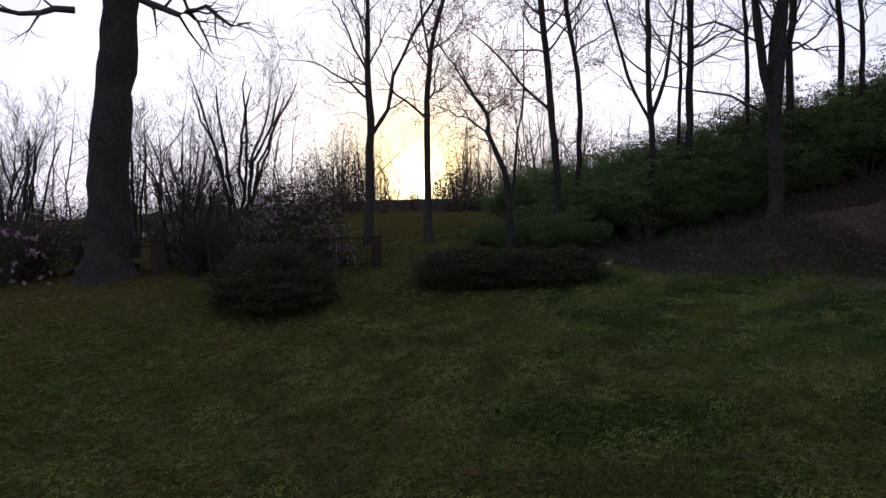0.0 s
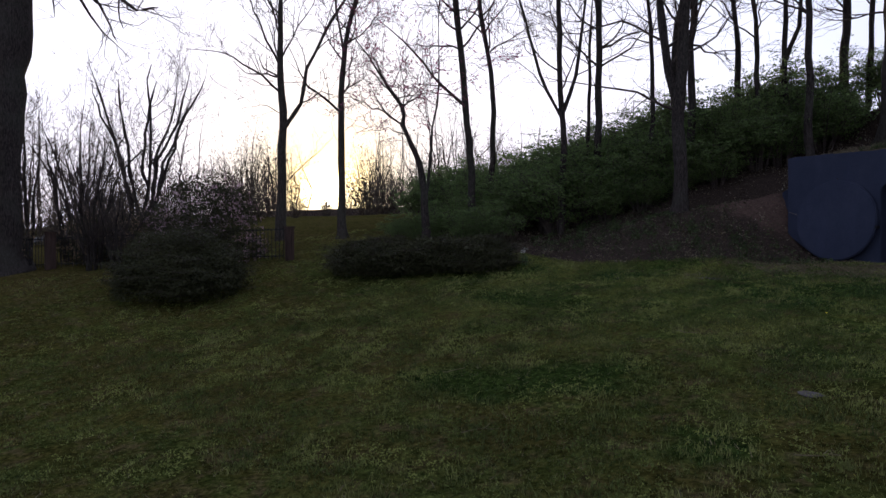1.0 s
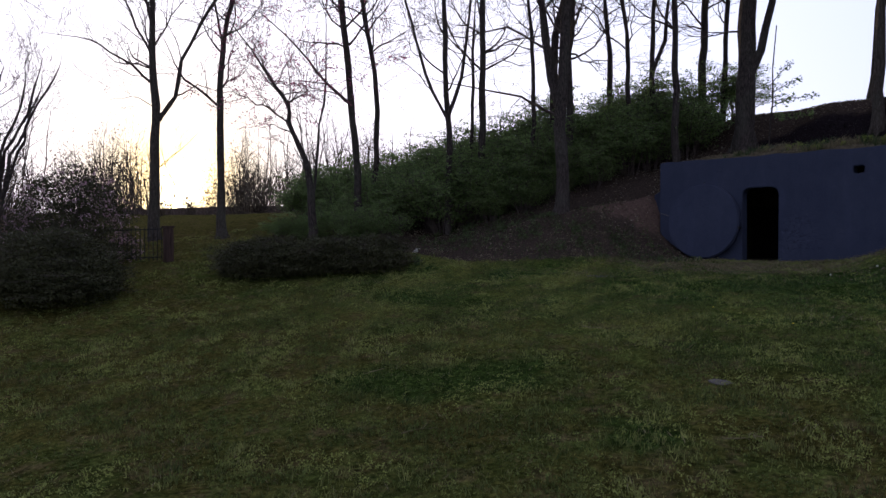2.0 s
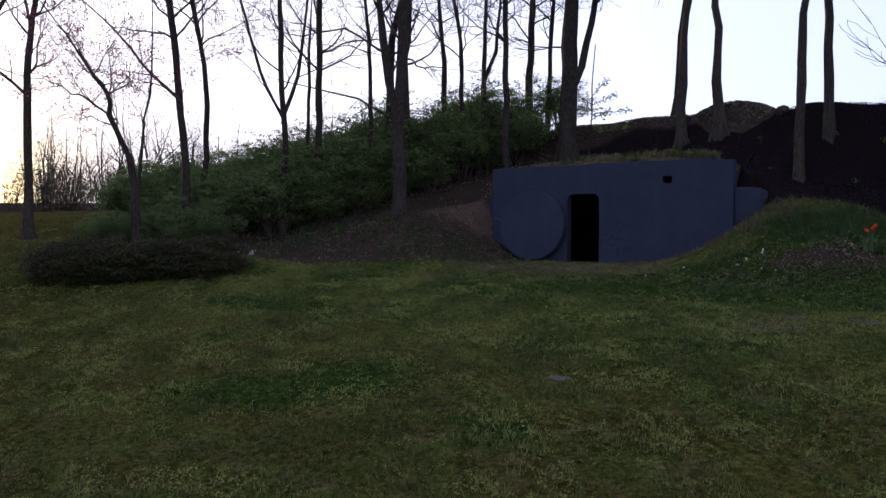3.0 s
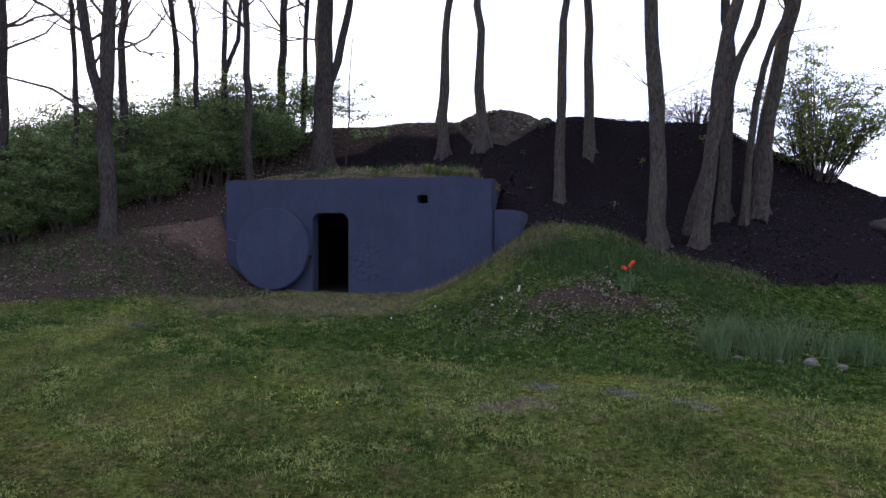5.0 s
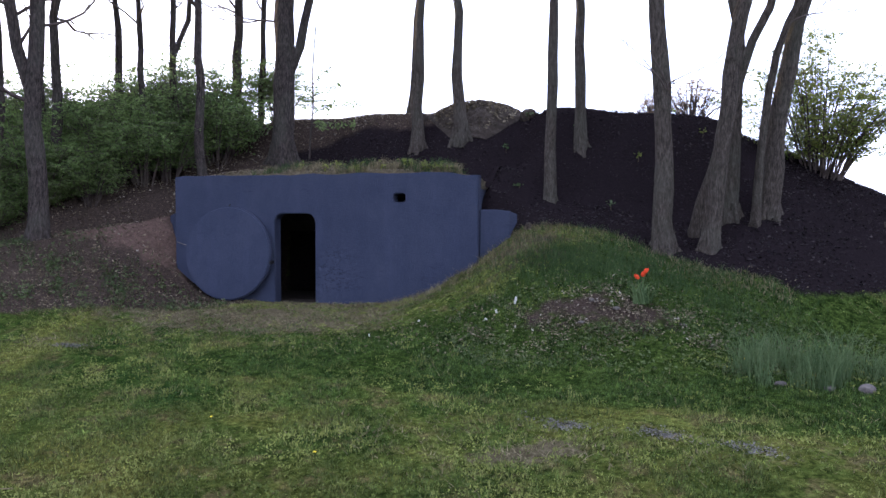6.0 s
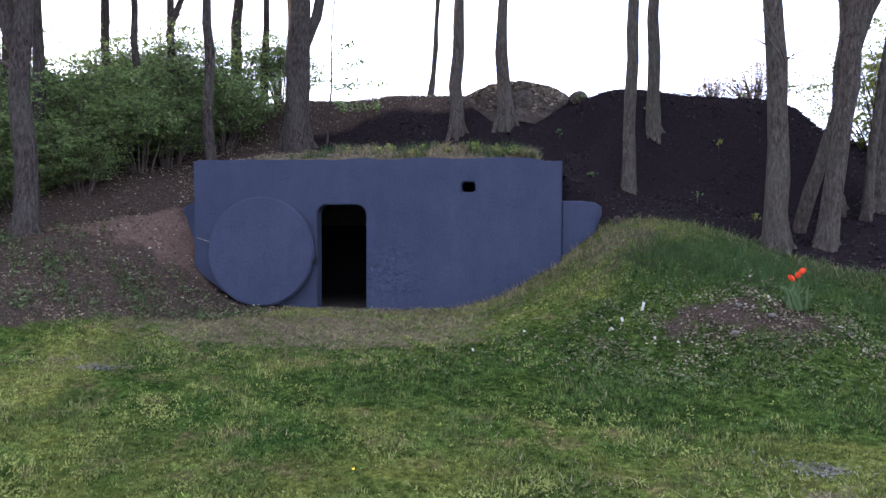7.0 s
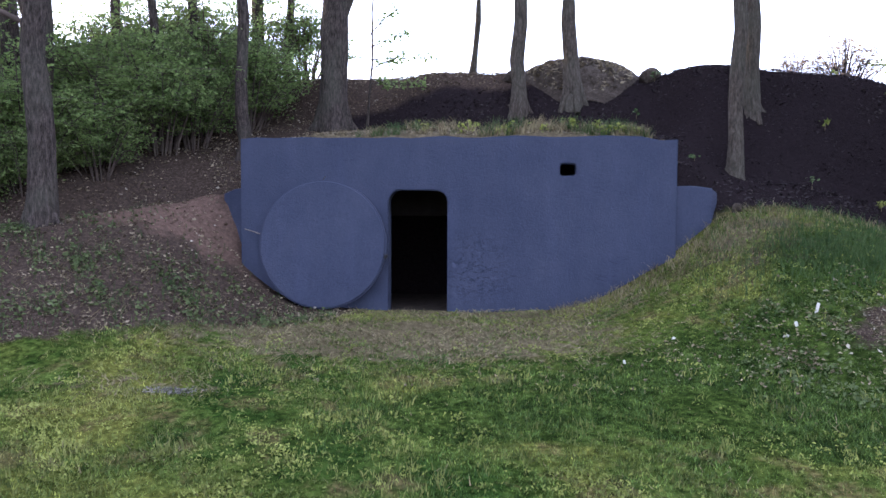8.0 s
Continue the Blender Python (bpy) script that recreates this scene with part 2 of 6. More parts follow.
# earth floor with the room's shade put into its colour
FLOOR_SHADE, nt, b = mat("shade_dark_floor", 1.0)
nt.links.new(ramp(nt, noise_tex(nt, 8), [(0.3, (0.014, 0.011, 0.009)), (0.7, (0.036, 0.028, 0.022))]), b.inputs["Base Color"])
IRON, nt, b = mat("black_iron", 0.5, 0.6)
nt.links.new(ramp(nt, noise_tex(nt, 20), [(0.3, (0.012, 0.012, 0.013)), (0.7, (0.03, 0.028, 0.028))]), b.inputs["Base Color"])
POST, nt, b = mat("dark_post_wood", 0.9)
grain = noise_tex(nt, 14, 5, 0.7, stretch=(1, 1, 0.1))
nt.links.new(ramp(nt, grain, [(0.3, (0.022, 0.014, 0.011)), (0.7, (0.07, 0.045, 0.035))]), b.inputs["Base Color"])
relief(nt, b, grain, 0.6, 0.01)
STONE, nt, b = mat("field_stone", 0.9)
grain = noise_tex(nt, 7, 6, 0.7)
nt.links.new(ramp(nt, grain, [(0.3, (0.04, 0.035, 0.03)), (0.7, (0.14, 0.122, 0.105))]), b.inputs["Base Color"])
relief(nt, b, grain, 0.8, 0.04)
RUBBLE, nt, b = mat("earthy_rubble", 0.95)
grain = noise_tex(nt, 6, 7, 0.8)
nt.links.new(ramp(nt, grain, [(0.3, (0.02, 0.0155, 0.012)), (0.5, (0.045, 0.035, 0.027)), (0.7, (0.105, 0.084, 0.066))]), b.inputs["Base Color"])
relief(nt, b, grain, 1.0, 0.12)
EARTH, nt, b = mat("dry_grassy_earth", 0.95)
grain = noise_tex(nt, 9, 6, 0.75)
nt.links.new(ramp(nt, grain, [(0.3, (0.03, 0.024, 0.015)), (0.55, (0.075, 0.06, 0.036)), (0.8, (0.15, 0.12, 0.08))]), b.inputs["Base Color"])
relief(nt, b, grain, 0.9, 0.05)
ROAD, nt, b = mat("pale_asphalt", 0.9)
nt.links.new(ramp(nt, noise_tex(nt, 3), [(0.3, (0.13, 0.13, 0.135)), (0.7, (0.2, 0.2, 0.2))]), b.inputs["Base Color"])


def plain(name, colour, rough=0.6, spread=0.25):
    m, nt, b = mat(name, rough)
    lo, hi = tuple(c * (1 - spread) for c in colour), tuple(min(1, c * (1 + spread)) for c in colour)
    nt.links.new(ramp(nt, noise_tex(nt, 30, 4), [(0.3, lo), (0.7, hi)]), b.inputs["Base Color"])
    return m


TULIP_RED = leaf_mat("orange_red_petals", (0.42, 0.03, 0.015), (0.6, 0.055, 0.022), (0.75, 0.12, 0.04), 0.3)
PEBBLE = leaf_mat("pale_pebbles", (0.05, 0.045, 0.038), (0.095, 0.086, 0.074), (0.19, 0.175, 0.155), 0.0, 0.9)
TAG_WHITE = plain("white_tag", (0.36, 0.345, 0.3))
DANDELION = plain("yellow_petals", (0.75, 0.55, 0.04))


# ---- building helpers ----
def thing(name, label, category, group="", kind="", at=(0, 0, 0)):
    ob = new(name)
    ob.location = at
    ob.empty_display_size = 0.2
    return tagged(ob, label, category, group, kind)


def fast_mesh(name, verts, faces):
    """A mesh from an array of places and an array of equal-sided faces."""
    verts, faces = np.asarray(verts, np.float32), np.asarray(faces, np.int32)
    me = bpy.data.meshes.new(name)
    n, k = faces.shape
    me.vertices.add(len(verts))
    me.vertices.foreach_set("co", verts.ravel())
    me.loops.add(n * k)
    me.loops.foreach_set("vertex_index", faces.ravel())
    me.polygons.add(n)
    me.polygons.foreach_set("loop_start", np.arange(0, n * k, k, dtype=np.int32))
    me.update(calc_edges=True)
    return me


def child(name, me, material, parent, label="", smooth=False):
    if not me.materials:
        me.materials.append(material)
    if smooth:
        me.polygons.foreach_set("use_smooth", np.ones(len(me.polygons), bool))
    ob = new(name, me)
    ob.parent = parent
    return tagged(ob, label)


def part(name, bm, material, parent, label="", smooth=False):
    me = bpy.data.meshes.new(name)
    bm.to_mesh(me)
    bm.free()
    return child(name, me, material, parent, label, smooth)


def box(bm, lo, hi, bevel=0.0):
    r = bmesh.ops.create_cube(bm, size=1, matrix=Matrix.LocRotScale([(a + c) / 2 for a, c in zip(lo, hi)], None, [c - a for a, c in zip(lo, hi)]))
    if bevel:
        edges = list({e for v in r["verts"] for e in v.link_edges})
        bmesh.ops.bevel(bm, geom=edges, offset=bevel, segments=2, affect="EDGES")
    return bm


def tubes(lines, sides):
    """Tapered tubes along lines of (place, radius): places and faces."""
    verts, faces = [], []
    ring = [(math.cos(2 * math.pi * k / sides), math.sin(2 * math.pi * k / sides)) for k in range(sides)]
    for line in lines:
        start = len(verts)
        last = len(line) - 1
        for i, (p, r) in enumerate(line):
            ahead = (line[min(i + 1, last)][0] - line[max(i - 1, 0)][0]).normalized()
            u = ahead.cross(Vector((0.31, 0.95, 0.05))).normalized()
            v = ahead.cross(u)
            verts.extend((p + (u * c + v * s) * r)[:] for c, s in ring)
        for i in range(last):
            for k in range(sides):
                a, c = start + i * sides + k, start + i * sides + (k + 1) % sides
                faces.append((a, c, c + sides, a + sides))
    return verts, faces


def leaves(rng, centres, size, flat=0.0, long=1.6):
    """One bent leaf at each centre, at random turns: places and faces."""
    n = len(centres)
    a = rng.normal(size=(n, 3))
    a[:, 2] *= 1 - flat
    a /= np.linalg.norm(a, axis=1)[:, None] + 1e-9
    c = np.cross(a, rng.normal(size=(n, 3)))
    if flat:
        c[:, 2] *= 1 - flat
    c /= np.linalg.norm(c, axis=1)[:, None] + 1e-9
    s = size * rng.uniform(0.6, 1.35, (n, 1))
    up = np.cross(a, c) * s * 0.25
    pts = np.stack([centres - a * s * long / 2, centres + c * s * 0.5 + up, centres + a * s * long / 2, centres - c * s * 0.5 + up], 1)
    k = np.arange(n)[:, None] * 4
    return pts.reshape(-1, 3), np.concatenate([k + [[0, 1, 2]], k + [[0, 2, 3]]], 0)


def small_leaves(rng, centres, size, long=1.9):
    """One pointed leaf of a single face at each centre, at random turns: places and faces."""
    n = len(centres)
    a = rng.normal(size=(n, 3))
    a /= np.linalg.norm(a, axis=1)[:, None] + 1e-9
    c = np.cross(a, rng.normal(size=(n, 3)))
    c /= np.linalg.norm(c, axis=1)[:, None] + 1e-9
    s = size * rng.uniform(0.55, 1.4, (n, 1))
    pts = np.stack([centres - a * s * long / 2 + c * s * 0.4, centres - a * s * long / 2 - c * s * 0.4, centres + a * s * long / 2], 1)
    return pts.reshape(-1, 3), np.arange(n * 3).reshape(n, 3)

# ---- ground ----
def ss(a, b, v):
    u = np.clip((v - a) / (b - a), 0, 1)
    return u * u * (3 - 2 * u)


def bump(x, y, cx, cy, r):
    return np.exp(-((x - cx) ** 2 + (y - cy) ** 2) / (r * r))


FOOT_X = (-60, -26, -18, -13, -9, -6, -3.5, 0, 4.5, 7.5, 9.5, 12, 15, 20, 60)
FOOT_Y = (8, 6, 2.5, -1.0, -3.0, -4.6, -4.2, -3.8, -4.0, -4.2, -3.4, -1.6, 0.5, 3.0, 8)
CAP_X = (-60, -26, -18, -12, -8, -4, 0, 4.2, 5.5, 6.5, 7.5, 8.5, 9.5, 10.4, 11.3, 12, 13, 14, 22, 60)
CAP_Y = (0.6, 1.0, 1.8, 3.0, 4.2, 4.8, 4.8, 4.72, 4.66, 4.58, 4.48, 4.4, 4.36, 4.28, 3.85, 3.5, 2.95, 2.45, 2.2, 2.1)
SLOPE_X = (-60, -3, 4.8, 5.6, 7.0, 8.3, 9.3, 10.2, 11.0, 60)
SLOPE_Y = (0.41, 0.41, 0.41, 0.43, 0.385, 0.34, 0.37, 0.49, 0.56, 0.5)


def ground(x, y):
    """Height of the ground: a lawn that falls away from the wall, and the hill behind it."""
    x, y = np.asarray(x, float), np.asarray(y, float)
    out = np.clip(-y, 0, 20)
    z = -0.06 * out - 1.1 * ss(0, 20, out)
    z = z + 1.75 * ss(-1, -21, x) + 1.0 * ss(-24, -70, x)
    d = np.maximum(y - np.interp(x, FOOT_X, FOOT_Y), 0)
    d = d * d / (d + 0.5)
    h = np.interp(x, SLOPE_X, SLOPE_Y) * d
    up = np.clip(y - 1.7, 0, 3)
    h = h + 1.4 * ss(4.8, 6.3, x) * (1 - ss(8.6, 11, x)) * up * up / (up + 0.3)     # steeper face of the mulched slope
    up = np.clip(y - 2.9, 0, 3)
    h = h + 0.7 * ss(-1.5, 1.0, x) * (1 - ss(4.8, 6.3, x)) * up * up / (up + 0.5)     # and of the hill behind the vault
    h = h + 0.42 * ss(-5, -3, x) * (1 - ss(0.2, 2.2, x)) * np.clip(y - 4.7, 0, 2.5)     # and up to its crest
    cap = np.interp(x, CAP_X, CAP_Y) + 0.1 * np.clip(y - 4.7, 0, 3) * ss(-5, -2.5, x) * (1 - ss(3.5, 6, x))
    h = -np.logaddexp(-3 * h, -3 * cap) / 3 + np.logaddexp(0, -3 * cap) / 3
    recess = ss(-4.0, -1.3, x) * (1 - ss(2.6, 6.2, x)) * (1 - ss(0.2, 0.6, y))
    z = z + h * (1 - recess)
    z = z + 0.3 * bump(x, y, 7.4, -2.5, 1.3)
    along, across = ((x + 3.0) * -0.764 + (y - 0.6) * -0.645), ((x + 3.0) * -0.645 + (y - 0.6) * 0.764)
    z = z + (0.08 * np.exp(-(across / 0.5) ** 2) - 0.42 * np.exp(-((across - 0.95) / 0.6) ** 2)) * ss(-0.3, 0.5, along) * (1 - ss(3.2, 5.5, along))     # ridge of the mound
    z = z + (0.2 * (1 - ss(5.1, 6.3, x)) + 0.42 * (1 - ss(4.7, 5.5, x))) * ss(4.25, 4.6, x) * ss(0.3, 0.85, y) * (1 - ss(2.2, 3.6, y))     # earth against the side of the vault
    return z - 0.1 * bump((x - 0.6) * 0.5, y + 0.2, 0, 0, 1.0)     # worn hollow before the doorway


xs = np.unique(np.round(np.concatenate([-30 - np.geomspace(0.3, 2400, 40), np.arange(-30, 20, 0.28), 20 + np.geomspace(0.3, 2400, 34)]), 3))
ys = np.unique(np.round(np.concatenate([-26 - np.geomspace(0.3, 2400, 34), np.arange(-26, 14, 0.28), 14 + np.geomspace(0.3, 2400, 34)]), 3))
gx, gy = np.meshgrid(xs, ys)
near = ((np.abs(gx + 5) < 26) & (np.abs(gy + 6) < 21)).ravel()
gz = ground(gx, gy).ravel()
flatx, flaty = gx.ravel(), gy.ravel()
rough = np.array([noise.noise((x * 0.9, y * 0.9, 3.1)) * 0.05 + noise.noise((x * 3.1, y * 3.1, 7.7)) * 0.022 if n else 0.0
                  for x, y, n in zip(flatx, flaty, near)])
gz = gz + rough
inside = (flatx > -2.3) & (flatx < 4.35) & (flaty > 0.1) & (flaty < 3.1)
gz[inside] = -0.16
nx, ny = len(xs), len(ys)
k = (np.arange(ny - 1)[:, None] * nx + np.arange(nx - 1)).ravel()
me = fast_mesh("ground", np.stack([flatx, flaty, gz], 1), np.stack([k, k + 1, k + nx + 1, k + nx], 1))


def zones(x, y):
    """How far mulch, leaf litter, bare soil and gravel cover the ground at a place."""
    edge = np.interp(x, (-40, -4, -1.6, -0.6, 2, 4.6, 7.0, 9.2, 10.8, 12.8, 16, 40), (30, 7, 4.2, 1.8, 1.0, 0.3, 0.35, -0.7, -1.2, 0.1, 2.2, 9))
    far_edge = np.interp(x, (-40, 9, 12, 14, 40), (60, 60, 9, 7, 9))
    mulch = np.clip(0.5 + (y - edge) * 0.7, 0, 1) * np.clip(0.5 + (far_edge - y) * 0.5, 0, 1)
    crest = np.interp(x, (-40, -4, -1.3, 0, 1.5, 2.5, 3.4, 4.5, 5.5, 40), (0, 4.6, 5.3, 5.0, 4.75, 4.95, 4.8, 5.3, 9, 60))     # leaf litter above the mulch
    brown = np.clip(0.5 + (y - crest) * 0.9, 0, 1)
    mulch = mulch * (1 - brown)
    foot = np.interp(x, (-40, -14, -11, -9, -6.5, -3.9, -1.8, -0.7, -0.5), (4, -2.6, -4.4, -5.0, -4.6, -3.6, -2.0, -1.0, 0.6))
    litter = np.clip(0.5 + (y - foot) * 0.9, 0, 1) * np.clip(0.5 + (1.6 - x) * 2, 0, 1)
    litter = np.maximum(litter * (1 - mulch), np.clip(0.5 + (y - crest + 0.55) * 0.9, 0, 1))
    litter = np.maximum(litter, 0.62 * bump((x - 7.1) * 0.3, (y + 3.0) * 0.95, 0, 0, 0.75))
    litter = np.maximum(litter, brown)
    litter = np.maximum(litter, 0.5 * bump((x - 5.9) * 0.5, (y + 0.9) * 0.75, 0, 0, 1.2))     # thin sward on the bank
    litter = np.maximum(litter, np.clip(0.5 + (y - far_edge + 0.4) * 0.5, 0, 1))
    litter = np.maximum(litter, np.clip((x - 13.2) * 0.8, 0, 1) * np.clip(0.5 + (y - 0.4) * 0.7, 0, 1))
    bare = 0.55 * np.exp(-((y + 0.05) / 0.55) ** 2) * ss(-1.2, -0.4, x) * (1 - ss(2.0, 3.2, x)) + 0.3 * ss(1.0, 2.2, x) * (1 - ss(5.4, 6.6, x)) * np.exp(-((y + 0.5) / 0.9) ** 2) + 0.42 * ss(4.5, 5.5, x) * (1 - ss(9.5, 11, x)) * np.exp(-((y - edge + 0.55) / 0.5) ** 2) \
        + 0.43 * np.exp(-((y + 2.3) / 1.5) ** 2) * ss(-7, -3.5, x) * (1 - ss(2.5, 5.5, x)) + 0.5 * bump((x - 0.35) * 0.5, (y + 1.9) * 0.85, 0, 0, 1.15) + 0.34 * bump((x - 5.6) * 0.36, (y + 7.2) * 0.9, 0, 0, 0.9) \
        + 0.36 * bump((x + 2.2) * 0.3, (y + 4.4) * 1.1, 0, 0, 0.6) + 0.75 * bump((x - 6.75) * 0.7, y + 7.28, 0, 0, 0.22) + 0.6 * bump((x - 6.26) * 0.7, y + 7.5, 0, 0, 0.16) + 0.3 * bump((x - 9.3) * 0.4, (y + 7.0), 0, 0, 0.7)
    gravel = 0.52 * np.exp(-((y - np.interp(x, (6.0, 6.55, 7.5, 8.0, 8.7, 9.8), (-6.4, -6.52, -6.62, -6.6, -6.9, -7.3))) / 0.13) ** 2) * ss(6.1, 6.5, x) * (1 - ss(9.0, 9.8, x)) * (0.75 + 0.35 * np.sin(x * 6.5)) \
        + 0.8 * bump((x + 1.72) * 0.8, (y + 4.3) * 2.6, 0, 0, 0.3) + 0.6 * bump((x + 3.3) * 0.5, (y + 4.9) * 2.2, 0, 0, 0.3) 
    soil = 0.68 * bump((x + 3.3) * 0.6, (y - 0.1) * 1.1, 0, 0, 0.85) + 0.62 * bump((x + 4.6) * 0.6, (y + 0.35) * 1.2, 0, 0, 0.9)
    return mulch, litter, bare, gravel, soil


def lush(x, y):
    """Where the turf is deep green and close: a tongue below the tulip bed and the flank of the bank."""
    w = 0.95 * bump((x - 4.6) * 0.42, (y + 4.0) * 0.75, 0, 0, 1.25) + 0.9 * bump((x - 6.6) * 0.38, (y + 4.9) * 1.0, 0, 0, 0.9) \
        + 0.8 * bump((x - 8.0) * 0.4, (y + 1.2) * 0.7, 0, 0, 1.2) + 0.75 * bump((x - 1.6) * 0.5, (y + 4.9) * 1.0, 0, 0, 0.7) + 0.9 * bump((x - 11.0) * 0.4, (y + 2.3) * 0.6, 0, 0, 1.25) + 0.85 * bump((x - 11.0) * 0.38, (y + 5.5) * 0.8, 0, 0, 1.0) \
        + 0.6 * bump((x - 1.6) * 0.6, (y + 11.6) * 0.6, 0, 0, 1.1) + 0.65 * bump((x + 4.0) * 0.4, (y + 8.4) * 0.8, 0, 0, 1.0) + 0.6 * bump((x - 4.6) * 0.8, (y + 12.9) * 1.0, 0, 0, 0.9) + 0.55 * bump((x + 0.2) * 0.5, (y + 13.1) * 0.8, 0, 0, 0.9)
    return np.clip(w, 0, 1)


for name, values in zip(("mulch", "litter", "bare", "gravel", "soil", "lush"), (*zones(flatx, flaty), lush(flatx, flaty))):
    a = me.attributes.new(name, "FLOAT", "POINT")
    a.data.foreach_set("value", np.clip(values, 0, 1).astype(np.float32))
me.materials.append(GROUND)
me.polygons.foreach_set("use_smooth", np.ones(len(me.polygons), bool))
tagged(new("ground", me), "sloping spring lawn with a mulched and leaf-littered hillside", "ground", kind="structure")

# ---- the cave-like vault in the hillside ----
WALL_L, WALL_R, WALL_TOP, WALL_THICK = -2.55, 4.6, 2.77, 0.32


def outlined_slab(outline, holes, y0, y1):
    """An upright slab between two depths, with holes right through it. Loops of (x, z)."""
    bm = bmesh.new()
    edges = []
    for loop in (outline, *holes):
        vs = [bm.verts.new((x, y0, z)) for x, z in loop]
        edges += [bm.edges.new((vs[i], vs[(i + 1) % len(vs)])) for i in range(len(vs))]
    bmesh.ops.triangle_fill(bm, edges=edges, use_beauty=True, use_dissolve=False)
    r = bmesh.ops.extrude_face_region(bm, geom=bm.faces[:])
    for v in r["geom"]:
        if isinstance(v, bmesh.types.BMVert):
            v.co.y = y1
    bmesh.ops.recalc_face_normals(bm, faces=bm.faces[:])
    return bm


def rounded(x0, x1, z0, z1, r_top, r_low, steps=6):
    pts = []
    for cx, cz, a0, r in ((x1 - r_low, z0 + r_low, -90, r_low), (x1 - r_top, z1 - r_top, 0, r_top),
                          (x0 + r_top, z1 - r_top, 90, r_top), (x0 + r_low, z0 + r_low, 180, r_low)):
        if r == 0:
            pts.append((cx, cz))
            continue
        pts += [(cx + r * math.cos(radians(a0 + 90 * i / steps)), cz + r * math.sin(radians(a0 + 90 * i / steps))) for i in range(steps + 1)]
    return pts


rng = np.random.default_rng(5)
vault = thing("stone_vault", "blue-grey painted masonry tomb vault set into the hillside", "tomb")
top = [(x, WALL_TOP + 0.012 * rng.normal() - (0.05 if x > 4.3 else 0) - (0.03 if x < -2.3 else 0)) for x in np.linspace(WALL_R, WALL_L, 26)]
front = outlined_slab([(WALL_L, -0.9), (WALL_R, -0.9)] + top,
                      [rounded(-0.055, 0.92, -0.13, 1.9, 0.2, 0.0), rounded(2.74, 3.0, 2.14, 2.33, 0.05, 0.05, 3)], 0.0, WALL_THICK)
edges = [e for e in front.edges if e.calc_face_angle(0) > 0.5 and abs(e.verts[0].co.y) < 1e-4 and abs(e.verts[1].co.y) < 1e-4]
bmesh.ops.bevel(front, geom=edges, offset=0.02, segments=2, affect="EDGES")
part("front_wall", front, PAINT, vault)
for x0, x1, top_z in ((WALL_L + 0.01, WALL_L + 0.42, WALL_TOP - 0.05), (WALL_R - 0.42, WALL_R - 0.05, WALL_TOP - 0.26)):
    part("side_wall", box(bmesh.new(), (x0, WALL_THICK, -0.9), (x1, 3.4, top_z)), PAINT, vault)
part("earth_shoulder", box(bmesh.new(), (WALL_R - 0.41, WALL_THICK, WALL_TOP - 0.4), (WALL_R - 0.03, 3.2, WALL_TOP - 0.09), 0.06), EARTH, vault, "earth heaped over the side wall")
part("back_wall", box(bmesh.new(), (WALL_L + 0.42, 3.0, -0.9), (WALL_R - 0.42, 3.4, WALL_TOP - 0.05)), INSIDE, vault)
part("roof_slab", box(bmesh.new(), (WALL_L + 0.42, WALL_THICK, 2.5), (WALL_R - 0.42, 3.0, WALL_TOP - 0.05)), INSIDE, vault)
# floor colour darkened so that skylight on it barely shows
part("floor_slab", box(bmesh.new(), (WALL_L + 0.42, WALL_THICK, -0.3), (WALL_R - 0.42, 3.0, -0.12)), FLOOR_SHADE, vault, "earthen floor coloured dark for the shade inside")
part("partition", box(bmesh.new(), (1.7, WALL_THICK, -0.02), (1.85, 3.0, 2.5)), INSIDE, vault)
part("threshold", box(bmesh.new(), (-0.05, -0.06, -0.24), (0.915, 0.02, -0.115), 0.01), STONE, vault, "worn stone threshold")


def wing(pts, z_top, thick=0.22):
    """A low retaining wall along a bent line."""
    bm = bmesh.new()
    rows = []
    for i, (x, y) in enumerate(pts):
        a, c = pts[max(i - 1, 0)], pts[min(i + 1, len(pts) - 1)]
        d = Vector((c[0] - a[0], c[1] - a[1], 0)).normalized()
        side = Vector((-d.y, d.x, 0)) * thick
        p = Vector((x, y, 0))
        rows.append([bm.verts.new((q.x, q.y, z)) for q, z in ((p, -0.9), (p, z_top[i]), (p + side, z_top[i]), (p + side, -0.9))])
    for r0, r1 in zip(rows, rows[1:]):
        for k in range(4):
            bm.faces.new((r0[k], r1[k], r1[(k + 1) % 4], r0[(k + 1) % 4]))
    bm.faces.new(rows[0])
    bm.faces.new(rows[-1][::-1])
    bmesh.ops.recalc_face_normals(bm, faces=bm.faces[:])
    bmesh.ops.bevel(bm, geom=bm.edges[:], offset=0.015, segments=1, affect="EDGES")
    return bm


part("wing_wall", wing([(4.61, 0.12), (4.95, 0.2), (5.22, 0.3), (5.36, 0.5)], (1.98, 1.98, 1.95, 1.88)), PAINT, vault, "low curved wing wall")
part("wing_wall", wing([(-3.05, 0.55), (-2.8, 0.4), (-2.56, 0.25)], (1.85, 1.93, 1.95)), PAINT, vault, "low curved wing wall")

